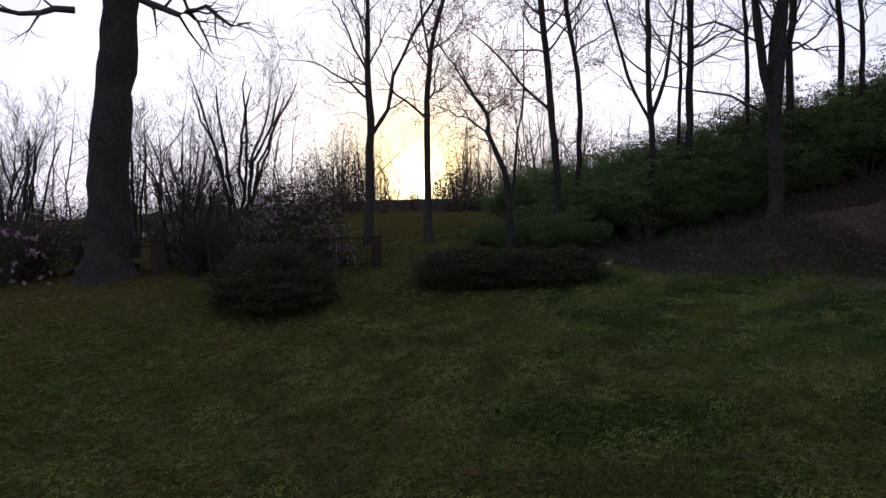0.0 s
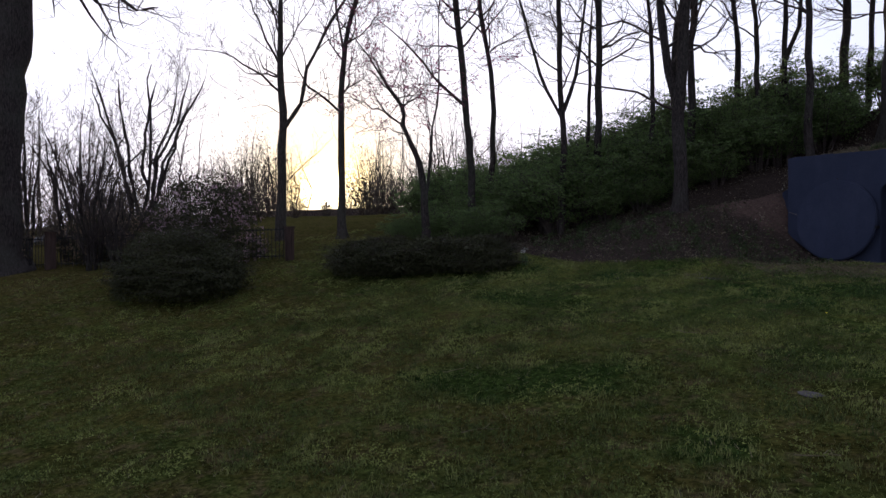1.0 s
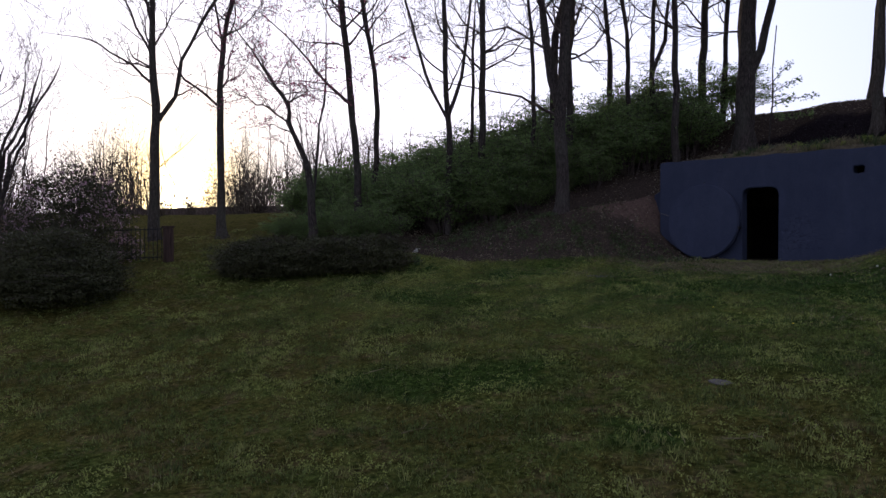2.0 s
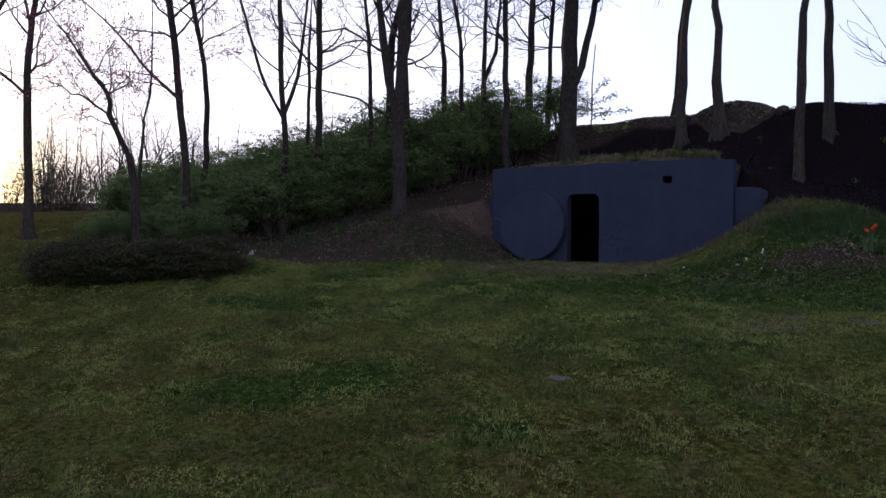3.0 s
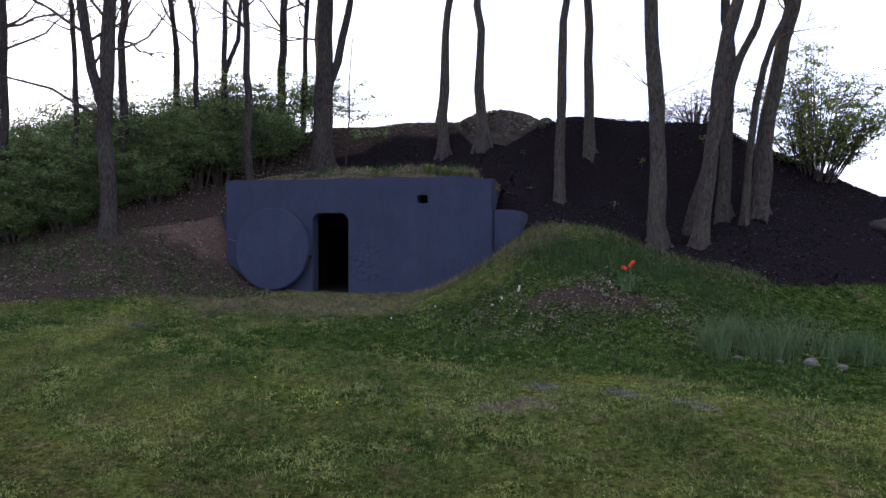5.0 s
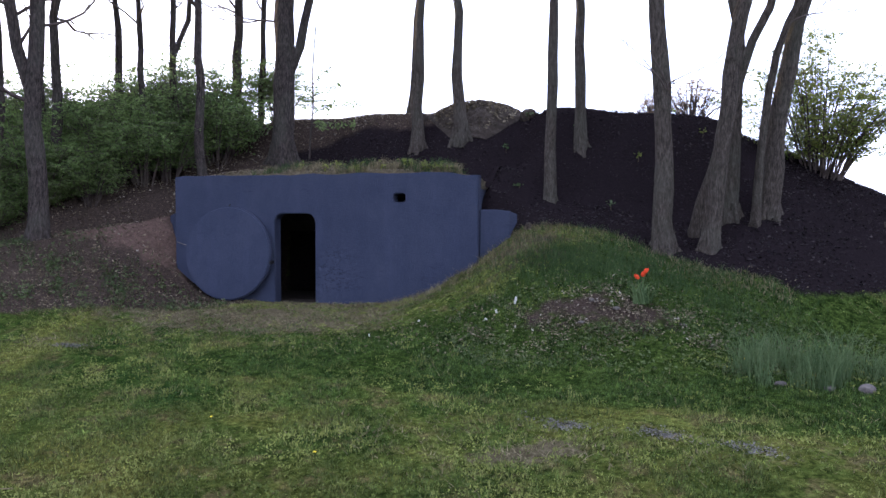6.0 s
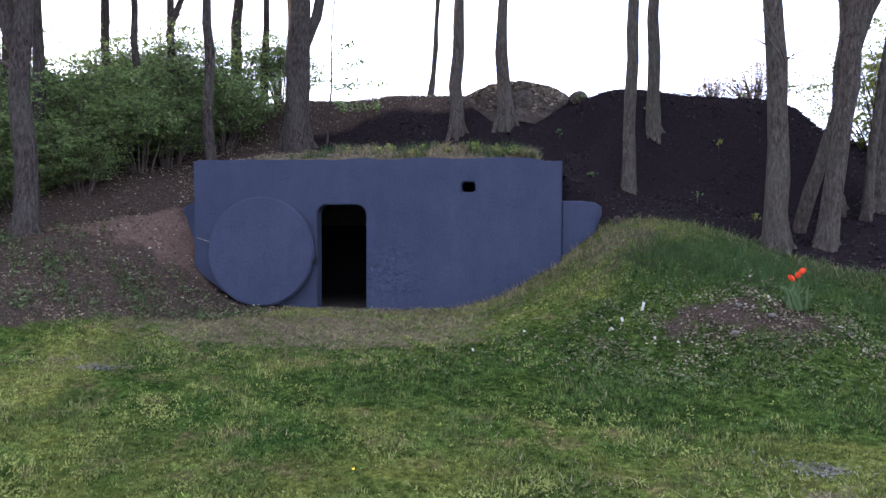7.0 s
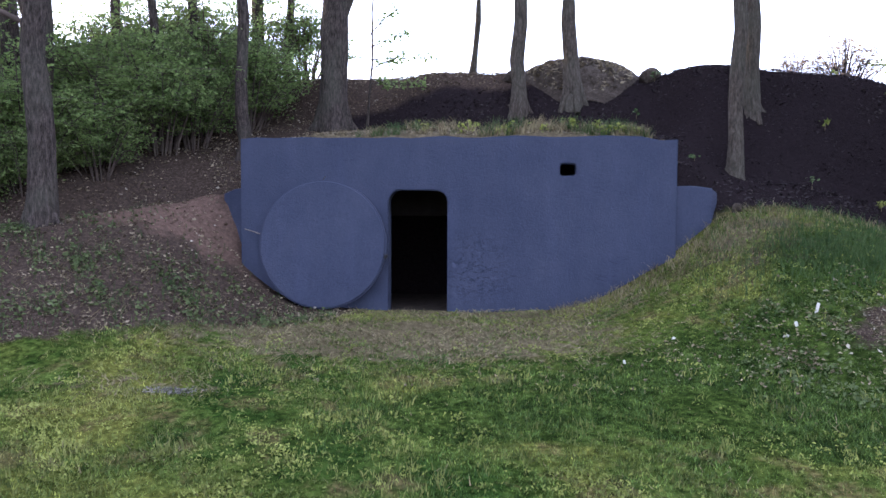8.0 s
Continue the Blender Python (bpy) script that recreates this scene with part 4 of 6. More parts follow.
def leafy_shrub(name, label, group, seed, size, stems, twigs, per_twig, leaf_size, material, low=0.3, full=False):
    """Arching stems with side twigs, each carrying a flat spray of leaves in two ranks; bare wood below."""
    rng = np.random.default_rng(seed)
    ob = thing(name, label, "shrub", group)
    lines, sprigs, centres = [], [], []
    for _ in range(stems):
        a, u = rng.uniform(0, 2 * math.pi), rng.uniform(0.0, 1.0) ** (0.4 if full else 0.6)
        tip = Vector((math.cos(a) * size[0] * u, math.sin(a) * size[1] * u, size[2] * rng.uniform(0.62, 1.05) * math.sqrt(1 - 0.72 * u * u)))
        if full:                                       # clipped to a dome, leafy to the ground
            tip.z = size[2] * rng.uniform(0.08, 1.0) * math.sqrt(1 - 0.9 * u * u) + 0.1
        foot = Vector((tip.x * 0.18 + rng.normal() * 0.06, tip.y * 0.18 + rng.normal() * 0.06, -0.15))
        mid = foot.lerp(tip, 0.5) + Vector((-tip.x * 0.12, -tip.y * 0.12, 0.14 * size[2]))
        path = [foot * (1 - t) ** 2 + mid * 2 * t * (1 - t) + tip * t * t for t in np.linspace(0, 1, 7)]
        lines.append([(p, 0.02 * (1 - 0.85 * i / 6)) for i, p in enumerate(path)])
        for k in range(twigs):
            t = rng.uniform(low, 1.0)
            p = foot * (1 - t) ** 2 + mid * 2 * t * (1 - t) + tip * t * t
            b = rng.uniform(0, 2 * math.pi)
            reach = rng.uniform(0.22, 0.6) * (1.15 - 0.5 * t)
            d = Vector((math.cos(b), math.sin(b), rng.uniform(-0.1, 0.5)))
            q = p + d * reach
            end = q + Vector((d.x * 0.15, d.y * 0.15, -0.06 * reach))
            sprigs.append([(p, 0.006), (end, 0.002)])
            w = rng.uniform(0.15, 1.05, per_twig)[:, None]
            spray = np.array(p)[None] * (1 - w) + np.array(end)[None] * w
            centres.append(spray + rng.normal(size=(per_twig, 3)) * (0.075, 0.075, 0.035))
    if full:                                           # close outer skin of leaves down to the ground
        d = rng.normal(size=(stems * 90, 3))
        d /= np.linalg.norm(d, axis=1)[:, None]
        d[:, 2] = np.abs(d[:, 2])
        lump = 0.93 + 0.07 * np.sin(d[:, 0] * 7 + seed) * np.sin(d[:, 1] * 6 + 2) + 0.05 * np.sin(d[:, 2] * 11 + d[:, 0] * 5)
        centres.append(d * np.array(size) * (lump * rng.uniform(0.86, 1.03, len(d)))[:, None])
    v, f = tubes(lines, 4)
    v3, f3 = tubes(sprigs, 3)
    f3 = [tuple(i + len(v) for i in q) for q in f3]
    child("brushwood", fast_mesh("brushwood", list(v) + list(v3), list(f) + f3), TWIG, ob)
    v, f = leaves(rng, np.concatenate(centres), leaf_size, flat=0.45, long=1.75)
    child("foliage", fast_mesh("foliage", v, f), material, ob)
    return ob


GREENS = [leafy_shrub("green_shrub", "leafy green honeysuckle shrub crowding the hillside", "shrubs on the hillside", 60 + i,
                      (1.5, 1.5, (2.0, 2.3, 1.8, 2.15)[i]), 36, 13, 17, 0.04, LEAF_SHRUB, (0.36, 0.44, 0.3, 0.4)[i]) for i in range(4)]
rng = np.random.default_rng(77)
spots = []
for row, (y_off, n) in enumerate(((0.0, 13), (1.6, 12), (3.2, 11), (4.7, 8))):
    for i in range(n):
        x = -17.0 + 14.6 * (i + 0.5 + rng.uniform(-0.35, 0.35)) / n
        y = float(np.interp(x, (-17, -13, -9, -6.5, -4, -2.4), (-3.5, -2.6, -1.3, 0.0, 1.6, 2.2))) + y_off + rng.uniform(-0.4, 0.4)
        if x > -7.5 and y < float(np.interp(x, (-7.5, -6.0, -4.6, -3.4, -2.4), (-0.2, 0.85, 2.0, 3.4, 4.6))):
            continue
        if x < -11 and row > 2 or x > -3.2:
            continue
        spots.append((x, y))
for x, y in ((-5.9, 1.3), (-6.8, 0.5), (-7.6, -0.2), (-5.0, 2.3), (-3.9, 4.2), (-6.0, 2.4), (-8.4, -0.7), (-9.4, -1.2)):
    spots.append((x, y))
for x, y in ((-5.5, 0.9), (-6.4, 0.1), (-7.2, -0.7), (-8.2, -1.3)):
    put(GREENS[len(spots) % 4], x, y, 57 * x, 0.72)
for x, y, s in ((-13.6, -6.2, 0.45), (-13.0, -5.6, 0.6), (-12.4, -5.2, 0.7), (-11.6, -4.8, 0.75), (-10.8, -5.2, 0.6), (-10.4, -4.4, 0.75), (-12.9, -6.5, 0.36), (-11.9, -6.0, 0.45)):
    put(GREENS[int(-x * 10) % 4], x, y, 57 * x, s)      # low ones running out round the redbud
for i, (x, y) in enumerate(spots):
    src = GREENS[i % 4]
    s = rng.uniform(0.85, 1.2) * (1.2 if x < -8.5 else 1.05)
    if i < 4:
        src.location = (x, y, float(ground(x, y)) - 0.05)
    else:
        put(src, x, y, rng.uniform(0, 360), s)

# taller, airy ones with sky between the leaves, along the top of the shrub belt
AIRY = [leafy_shrub("tall_shrub", "tall airy shrub with sparse pale green leaves", "tall shrubs on the hillside", 97 + i,
                    (1.35, 1.35, 3.3), 20, 13, 12, 0.042, LEAF_SHRUB, 0.3) for i in range(2)]
rng = np.random.default_rng(99)
for i in range(30):
    u = (i + rng.uniform(0.1, 0.9)) / 30
    x = -13.5 + 9.4 * u
    y = float(np.interp(x, (-13.5, -9, -6.5, -4, -1.9), (0.5, 2.6, 4.4, 5.6, 6.4))) + rng.uniform(-2.0, 0.6)
    s = rng.uniform(0.75, 1.15)
    if i < 2:
        AIRY[i].location = (x, y, float(ground(x, y)) - 0.05)
    else:
        put(AIRY[i % 2], x, y, rng.uniform(0, 360), s)
for x, y, s in ((-10.2, 1.2, 1.1), (-9.3, 2.6, 1.15), (-7.9, 3.2, 1.1), (-6.4, 4.2, 1.0), (-11.4, 0.2, 1.05), (-5.3, 4.7, 0.9)):
    put(AIRY[int(s * 100) % 2], x, y, 90 * x, s)

hedge = leafy_shrub("round_hedge_bush", "broad dark clipped evergreen bush on the lawn", "", 81, (2.0, 1.8, 1.9), 190, 14, 20, 0.034, LEAF_DARK, 0.55, True)
hedge["category"] = "bush"
hedge.location = (-11.1, -14.35, float(ground(-11.1, -14.35)) - 0.08)
lows = [leafy_shrub("low_hedge_bush", "low dark spreading evergreen bush in a row", "low bushes in a row", 82 + i, (1.3, 1.1, 1.1), 110, 12, 18, 0.032, LEAF_DARK, 0.5, True) for i in range(2)]
for low in lows:
    low["category"] = "bush"
lows[0].location = (-9.5, -9.5, float(ground(-9.5, -9.5)) - 0.05)
lows[1].location = (-9.05, -8.85, float(ground(-9.05, -8.85)) - 0.05)
put(lows[0], -8.3, -7.9, 70, 1.0)
put(lows[1], -7.6, -7.0, 140, 0.95)


def blossoming(ob, seed, size, clusters, per, petal):
    """Pale blossoms in round clusters over the outside of a bush."""
    rng = np.random.default_rng(seed)
    d = rng.normal(size=(clusters, 3))
    d[:, 2] = np.abs(d[:, 2]) * 0.9
    d /= np.linalg.norm(d, axis=1)[:, None]
    c = d * np.array(size) * rng.uniform(0.72, 1.04, (clusters, 1))
    c = np.repeat(c, per, 0) + rng.normal(size=(clusters * per, 3)) * 0.035
    v, f = leaves(rng, c, petal, long=1.1)
    child("blossom", fast_mesh("blossom", v, f), PETAL_PINK, ob, "pale pink blossoms")


blossom = leafy_shrub("magnolia_bush", "spreading bush with pale pink blossoms by the fence", "", 90, (2.1, 2.0, 3.1), 80, 13, 12, 0.045, LEAF_DARK, 0.3, True)
blossom["category"] = "bush"
blossoming(blossom, 190, (2.1, 2.0, 3.05), 1000, 6, 0.034)
blossom.location = (-14.9, -12.6, float(ground(-14.9, -12.6)) - 0.05)
blossom_2 = leafy_shrub("flowering_bush", "bush with large pale blossoms beside the old tree", "", 91, (1.7, 1.6, 3.0), 36, 10, 9, 0.05, LEAF_DARK, 0.3)
blossom_2["category"] = "bush"
blossoming(blossom_2, 191, (1.6, 1.5, 2.4), 60, 9, 0.09)
blossom_2.location = (-19.2, -21.4, float(ground(-19.2, -21.4)) - 0.05)
YEL = leafy_shrub("yellow_green_shrub", "tall yellow-green leafing shrub beyond the grove", "", 92, (2.6, 2.1, 3.5), 60, 16, 19, 0.042, LEAF_YELLOW, 0.16)
YEL.location = (12.2, 4.5, float(ground(12.2, 4.5)) - 0.1)
TAN = leafy_shrub("bronze_shrub", "twiggy bronze-leaved shrub on the hill crest", "shrubs on the hill crest", 93, (1.1, 0.8, 1.35), 40, 6, 5, 0.034, LEAF_BRONZE, 0.3)
TAN.location = (9.3, 5.1, float(ground(9.3, 5.1)) - 0.1)
put(TAN, 8.3, 5.4, 130, 0.7)

# dark twiggy brush along the fence, and tan brush at the wood's edge
BRUSH = shrub_variant("twiggy_bush", "dark reddish twiggy bush grown through the iron fence", "bush", "brush along the fence", 94,
                      [(LEAF_DARK, 0.7, "foliage"), (LEAF_BRONZE, 0.3, "young_foliage")], 5200, 0.045, (1.5, 1.4, 2.3), 170, TWIG, 0.1, 60, 1.05)
BRUSH.location = (-17.8, -15.2, float(ground(-17.8, -15.2)) - 0.05)
for x, y, turn, s in ((-17.0, -13.9, 60, 0.85), (-19.4, -15.4, 130, 0.95), (-18.6, -13.6, 200, 0.9), (-21.0, -20.6, 20, 1.2), (-20.4, -22.6, 260, 1.0), (-22.6, -18.4, 310, 1.3)):
    put(BRUSH, x, y, turn, s)
EDGE = shrub_variant("edge_thicket", "tan leafless thicket at the edge of the far woods", "thicket", "thickets at the wood's edge", 95,
                     [(LEAF_DRY, 1.0, "foliage")], 5000, 0.07, (3.2, 2.6, 5.0), 80, TWIG, 0.1, 60, 1.1)
rng = np.random.default_rng(96)
for i in range(25):
    ang, dist = radians(-98 + 2.75 * i + rng.uniform(-1, 1)), rng.uniform(44, 54)
    x, y = 9 + dist * math.sin(ang), -19.5 + dist * math.cos(ang)
    s = rng.uniform(0.7, 1.15) * (0.3 if abs(math.degrees(ang) + 65.2) < 2.2 else 1.0)
    if i == 0:
        EDGE.location = (x, y, float(ground(x, y)) - 0.1)
    else:
        put(EDGE, x, y, rng.uniform(0, 360), s)

# many-stemmed bare shrubs near the fence
for j, (x, y, h, n, seed) in enumerate(((-16.4, -15.7, 3.0, 12, 51), (-15.6, -15.1, 2.2, 8, 52), (-29.4, -11.5, 8.0, 9, 53), (-26.2, -21.2, 5.6, 8, 54), (-25.9, -14.6, 5.0, 8, 55), (-28.1, -16.5, 5.8, 8, 56), (-30.1, -22.0, 5.6, 8, 57), (-19.8, -16.0, 3.2, 9, 58))):
    rng = np.random.default_rng(seed)
    z = float(ground(x, y))
    stems = []
    for i in range(n):
        a = rng.uniform(0, 2 * math.pi)
        lean = rng.uniform(0.1, 0.38)
        stems.append(([(x + 0.12 * math.cos(a), y + 0.12 * math.sin(a), z), (x + lean * h * 0.5 * math.cos(a), y + lean * h * 0.5 * math.sin(a), z + h * 0.5),
                       (x + lean * h * math.cos(a), y + lean * h * math.sin(a), z + h * 0.85)], 0.014 + 0.0045 * h if h < 4 else 0.0125 * h, 0.008 + 0.002 * h if h < 4 else 0.0055 * h))
    bare_tree(stems, "many-stemmed bare bush by the fence" if h < 4 else "fan-shaped bare tree beyond the fence", seed, limbs=n * (7 if h < 4 else 6), reach=h * 0.26, low=h * 0.22, height=h, flare=0, name="bare_bush", bark_mat=BARK_DARK, deepest=2 if h > 4 else 1, rise=0.2, forks=5, wander=0.07)

# ---- fence ----
def fence_post(x, y, h, w, label):
    z = float(ground(x, y))
    ob = thing("fence_post", label, "post", "fence posts", at=(x, y, z))
    part("shaft", box(bmesh.new(), (-w / 2, -w / 2, -0.2), (w / 2, w / 2, h), 0.02), POST, ob)
    part("cap", box(bmesh.new(), (-w / 2 - 0.03, -w / 2 - 0.03, h), (w / 2 + 0.03, w / 2 + 0.03, h + 0.06), 0.015), POST, ob)


def fence_panel(a, c):
    a, c = Vector((*a, float(ground(*a)))), Vector((*c, float(ground(*c))))
    ob = thing("iron_fence_panel", "black iron picket fence panel along the lawn", "fence", "fence panels", at=a)
    d = c - a
    L = d.length
    ang = math.atan2(d.y, d.x)
    tilt = Matrix.Rotation(ang, 4, "Z")
    n = max(2, int(L / 0.125))
    for z in (0.14, 0.98):
        bm = box(bmesh.new(), (0, -0.015, z - 0.016), (L, 0.015, z + 0.016))
        for v in bm.verts:
            v.co.z += d.z * v.co.x / L
            v.co = tilt @ v.co
        part("rail", bm, IRON, ob)
    picket = None
    for i in range(n + 1):
        s = L * i / n
        if picket is None:
            picket = part("picket", box(bmesh.new(), (-0.009, -0.009, 0.05), (0.009, 0.009, 1.04)), IRON, ob)
        else:
            o = new("picket", picket.data)
            o.parent = ob
            o.location = tilt @ Vector((s, 0, d.z * s / L))


fence_post(-12.9, -10.5, 1.0, 0.24, "dark square wooden gate post")
fence_post(-18.0, -16.7, 1.15, 0.32, "dark square wooden fence post")
FENCE = [(-13.0, -10.66), (-14.2, -12.1), (-15.45, -13.6), (-16.7, -15.1), (-17.9, -16.5)]
FENCE_2 = [(-18.15, -16.85), (-19.8, -18.1), (-21.5, -19.4), (-23.2, -20.7), (-25.2, -22.2)]
for run in (FENCE, FENCE_2):
    for a, c in zip(run, run[1:]):
        fence_panel(a, c)

# ---- far woods ----
def thicket(seed):
    """Places and faces of a clump of thin bare trees and brush, and the places of its twig ends."""
    rng = np.random.default_rng(seed)
    out, lines = ([], [], []), []
    for s in range(6):
        x, y, h = rng.uniform(-2.4, 2.4), rng.uniform(-1.5, 1.5), rng.uniform(3.0, 8.5)
        line = stem_line(rng, [(x, y, 0), (x + rng.normal() * 0.35, y, h * 0.4), (x + rng.normal() * 0.7, y, h * 0.7)], 0.062, 0.034, h, 0)
        lines.append(line)
        for i in range(10):
            p, r = line[min(2 + int((len(line) - 3) * i / 10), len(line) - 1)]
            a = rng.uniform(0, 6.28)
            branch(rng, out, p, Vector((math.cos(a), math.sin(a), 0.9)).normalized(), rng.uniform(0.9, 2.3), min(r * 0.6, 0.03), 1, 2, 0.1, 3)
    for s in range(22):
        x, y, a = rng.uniform(-3, 3), rng.uniform(-1.5, 1.5), rng.uniform(0, 6.28)
        branch(rng, out, Vector((x, y, -0.1)), Vector((math.cos(a) * 0.5, math.sin(a) * 0.5, 1)).normalized(), rng.uniform(1.0, 2.6), 0.03, 1, 2, 0.15, 3)
    v, f = tubes(lines + out[1] + out[2], 3)
    ends = np.array([l[-1][0][:] for l in out[2]])
    return np.array(v), np.array(f), ends


KINDS = [thicket(210 + i) for i in range(5)]
rng = np.random.default_rng(300)
all_v, all_f, all_l, total = [], [], [], 0
for i in range(63):
    u = (i % 21) / 20
    back = i // 21
    ang = radians(-100 + 66 * u + rng.uniform(-0.8, 0.8))      # clockwise from +y, seen from the lawn
    dist = rng.uniform(48, 58) + back * 9
    if back and math.degrees(ang) < -73:
        continue
    x, y = 9 + dist * math.sin(ang), -19.5 + dist * math.cos(ang)
    v, f, ends = KINDS[i % 5]
    s = rng.uniform(0.75, 1.25) * (0.4 if abs(math.degrees(ang) + 65.2) < 1.9 else 1.0)
    t = rng.uniform(0, 2 * math.pi)
    turn = np.array(((math.cos(t), -math.sin(t), 0), (math.sin(t), math.cos(t), 0), (0, 0, 1))) * s
    at = np.array((x, y, float(ground(x, y)) - 0.1))
    all_v.append(v @ turn.T + at)
    all_f.append(f + total)
    total += len(v)
    pick = ends[rng.integers(0, len(ends), 260)] + rng.normal(size=(260, 3)) * 0.12
    all_l.append(pick @ turn.T + at)
woods = tagged(new("far_woods"), "distant bare woods with the first tan leaves", "woods", kind="stuff")
child("thicket", fast_mesh("thicket", np.concatenate(all_v), np.concatenate(all_f)), TWIG, woods)["kind"] = "stuff"
v, f = leaves(rng, np.concatenate(all_l), 0.07)
child("young_foliage", fast_mesh("young_foliage", v, f), LEAF_DRY, woods)["kind"] = "stuff"

# ---- the turf on the vault ----
def berm(x, y):
    """Height of the turf along the front of the vault's roof slab."""
    side = ss(-1.9, -0.6, x) * (1 - ss(3.7, 4.2, x))
    return 2.72 + 0.06 * ss(-2.3, -1.2, x) * (1 - ss(3.9, 4.3, x)) + side * (0.11 * ss(0.04, 0.35, y) + 0.03) + 0.025 * np.sin(x * 3.1) * side


def roof_sheet(name, x0, x1, y0, y1, rows, height, material, label):
    bx, by = np.meshgrid(np.linspace(x0, x1, 90), np.linspace(y0, y1, rows))
    bx, by = bx.ravel(), by.ravel()
    bz = height(bx, by) + np.array([noise.noise((x * 2.3, y * 2.3, 1.7)) * 0.03 for x, y in zip(bx, by)])
    k = (np.arange(rows - 1)[:, None] * 90 + np.arange(89)).ravel()
    me = fast_mesh(name, np.stack([bx, by, bz], 1), np.stack([k, k + 1, k + 91, k + 90], 1))
    for key, values in zip(("mulch", "litter", "bare", "gravel", "soil"), zones(bx, by + 0.3)):
        a = me.attributes.new(key, "FLOAT", "POINT")
        a.data.foreach_set("value", np.clip(values, 0, 1).astype(np.float32))
    me.materials.append(material)
    me.polygons.foreach_set("use_smooth", np.ones(len(me.polygons), bool))
    tagged(new(name, me), label, "turf", kind="structure")


def roof_back(x, y):
    over = (x > -2.55) & (x < 4.55)
    return np.where(over, np.maximum(2.7, ground(x, y) + 0.03), ground(x, y) + 0.02)


roof_sheet("roof_turf", -2.35, 4.4, 0.015, 1.0, 30, lambda x, y: np.where(y < 0.02, 2.66, berm(x, y)), EARTH, "dry grassy turf over the roof of the vault")
roof_sheet("roof_soil", -2.68, 4.68, 0.95, 3.55, 24, roof_back, GROUND, "dark mulch over the back of the vault roof")


# ---- grass, weeds and litter: what nobody could count ----
def blades(rng, feet, length, width, lean=0.35):
    """One tapering, leaning blade at each foot."""
    n = len(feet)
    a = rng.uniform(0, 2 * np.pi, n)
    side = np.stack([np.cos(a), np.sin(a), np.zeros(n)], 1) * (width * rng.uniform(0.6, 1.3, n))[:, None]
    b = rng.uniform(0, 2 * np.pi, n)
    l = length * rng.uniform(0.5, 1.4, n)
    bend = np.stack([np.cos(b), np.sin(b), np.zeros(n)], 1) * (l * lean * rng.uniform(0.2, 1.6, n))[:, None]
    up = np.stack([np.zeros(n), np.zeros(n), l], 1)
    pts = np.stack([feet - side, feet + side, feet + side * 0.6 + up * 0.6 + bend * 0.35, feet - side * 0.6 + up * 0.6 + bend * 0.35, feet + up + bend], 1)
    k = np.arange(n)[:, None] * 5
    return pts.reshape(-1, 3), np.concatenate([k + [[0, 1, 2]], k + [[0, 2, 3]], k + [[3, 2, 4]]], 0)


def short_blades(rng, feet, length, width, lean=0.8):
    """The same with one face a blade, for the wide lawn."""
    n = len(feet)
    a, b = rng.uniform(0, 2 * np.pi, n), rng.uniform(0, 2 * np.pi, n)
    side = np.stack([np.cos(a), np.sin(a), np.zeros(n)], 1) * (width * rng.uniform(0.6, 1.4, n))[:, None]
    l = length * rng.uniform(0.5, 1.4, n)
    tip = np.stack([np.cos(b) * l * lean, np.sin(b) * l * lean, l], 1)
    return np.stack([feet - side, feet + side, feet + tip], 1).reshape(-1, 3), np.arange(n * 3).reshape(n, 3)


def stuff(name, v, f, material, label, category):
    ob_me = fast_mesh(name, v, f)
    ob_me.materials.append(material)
    return tagged(new(name, ob_me), label, category, kind="stuff")


def rooted(x, y, lift=-0.01):
    return np.stack([x, y, ground(x, y) + lift], 1)


def scatter(rng, n, x0, x1, y0, y1, keep):
    """Random places in a rectangle, kept with a chance given by their zone."""
    x, y = rng.uniform(x0, x1, n), rng.uniform(y0, y1, n)
    ok = rng.random(n) < keep(x, y)
    return x[ok], y[ok]


def clumped(x, y, scale, power=1.0):
    """An uneven growth between 0 and 1, in clumps of about the given size."""
    c = np.sin(x / scale * 2.1 + 1.3 * np.sin(y / scale * 1.7)) + np.sin(y / scale * 2.6 + 1.9 * np.sin(x / scale * 1.3 + 0.7)) + np.sin((x + y) / scale * 4.3)
    return np.clip(0.5 + c / 5, 0, 1) ** power


def lawn_here(x, y):
    mu, li, ba, gr, so = zones(x, y)
    inside_vault = (x > -2.6) & (x < 4.6) & (y > -0.02) & (y < 3.3)
    return (mu < 0.48) * (li < 0.5) * (1 - 0.85 * np.clip(ba * 1.25 * (0.4 + clumped(x + 1, y, 0.35)), 0, 1)) * (1 - np.clip(gr * 1.3, 0, 1)) * ~inside_vault


def turf(name, v, f, material, label, category, feet_lush):
    """Grass as one mesh that knows how lush the turf is under each blade."""
    ob = stuff(name, v, f, material, label, category)
    a = ob.data.attributes.new("lush", "FLOAT", "POINT")
    a.data.foreach_set("value", np.repeat(feet_lush, len(v) // len(feet_lush)).astype(np.float32))


rng = np.random.default_rng(400)
x, y = scatter(rng, 300000, -16, 14, -21, 0.3, lambda x, y: lawn_here(x, y) * (0.35 + 0.65 * clumped(x, y, 0.5)))
x2, y2 = scatter(rng, 560000, -9, 11, -13, 0.3, lambda x, y: lawn_here(x, y) * (0.25 + 0.45 * clumped(x, y, 0.5) + 0.5 * lush(x, y)) * ss(-9, -4, x) * ss(-13, -7, y))
x, y = np.concatenate([x, x2]), np.concatenate([y, y2])
v, f = short_blades(rng, rooted(x, y), 0.04, 0.006, 0.6)
turf("lawn_grass", v, f, GRASS, "short mixed spring grass of the lawn", "grass", lush(x, y))
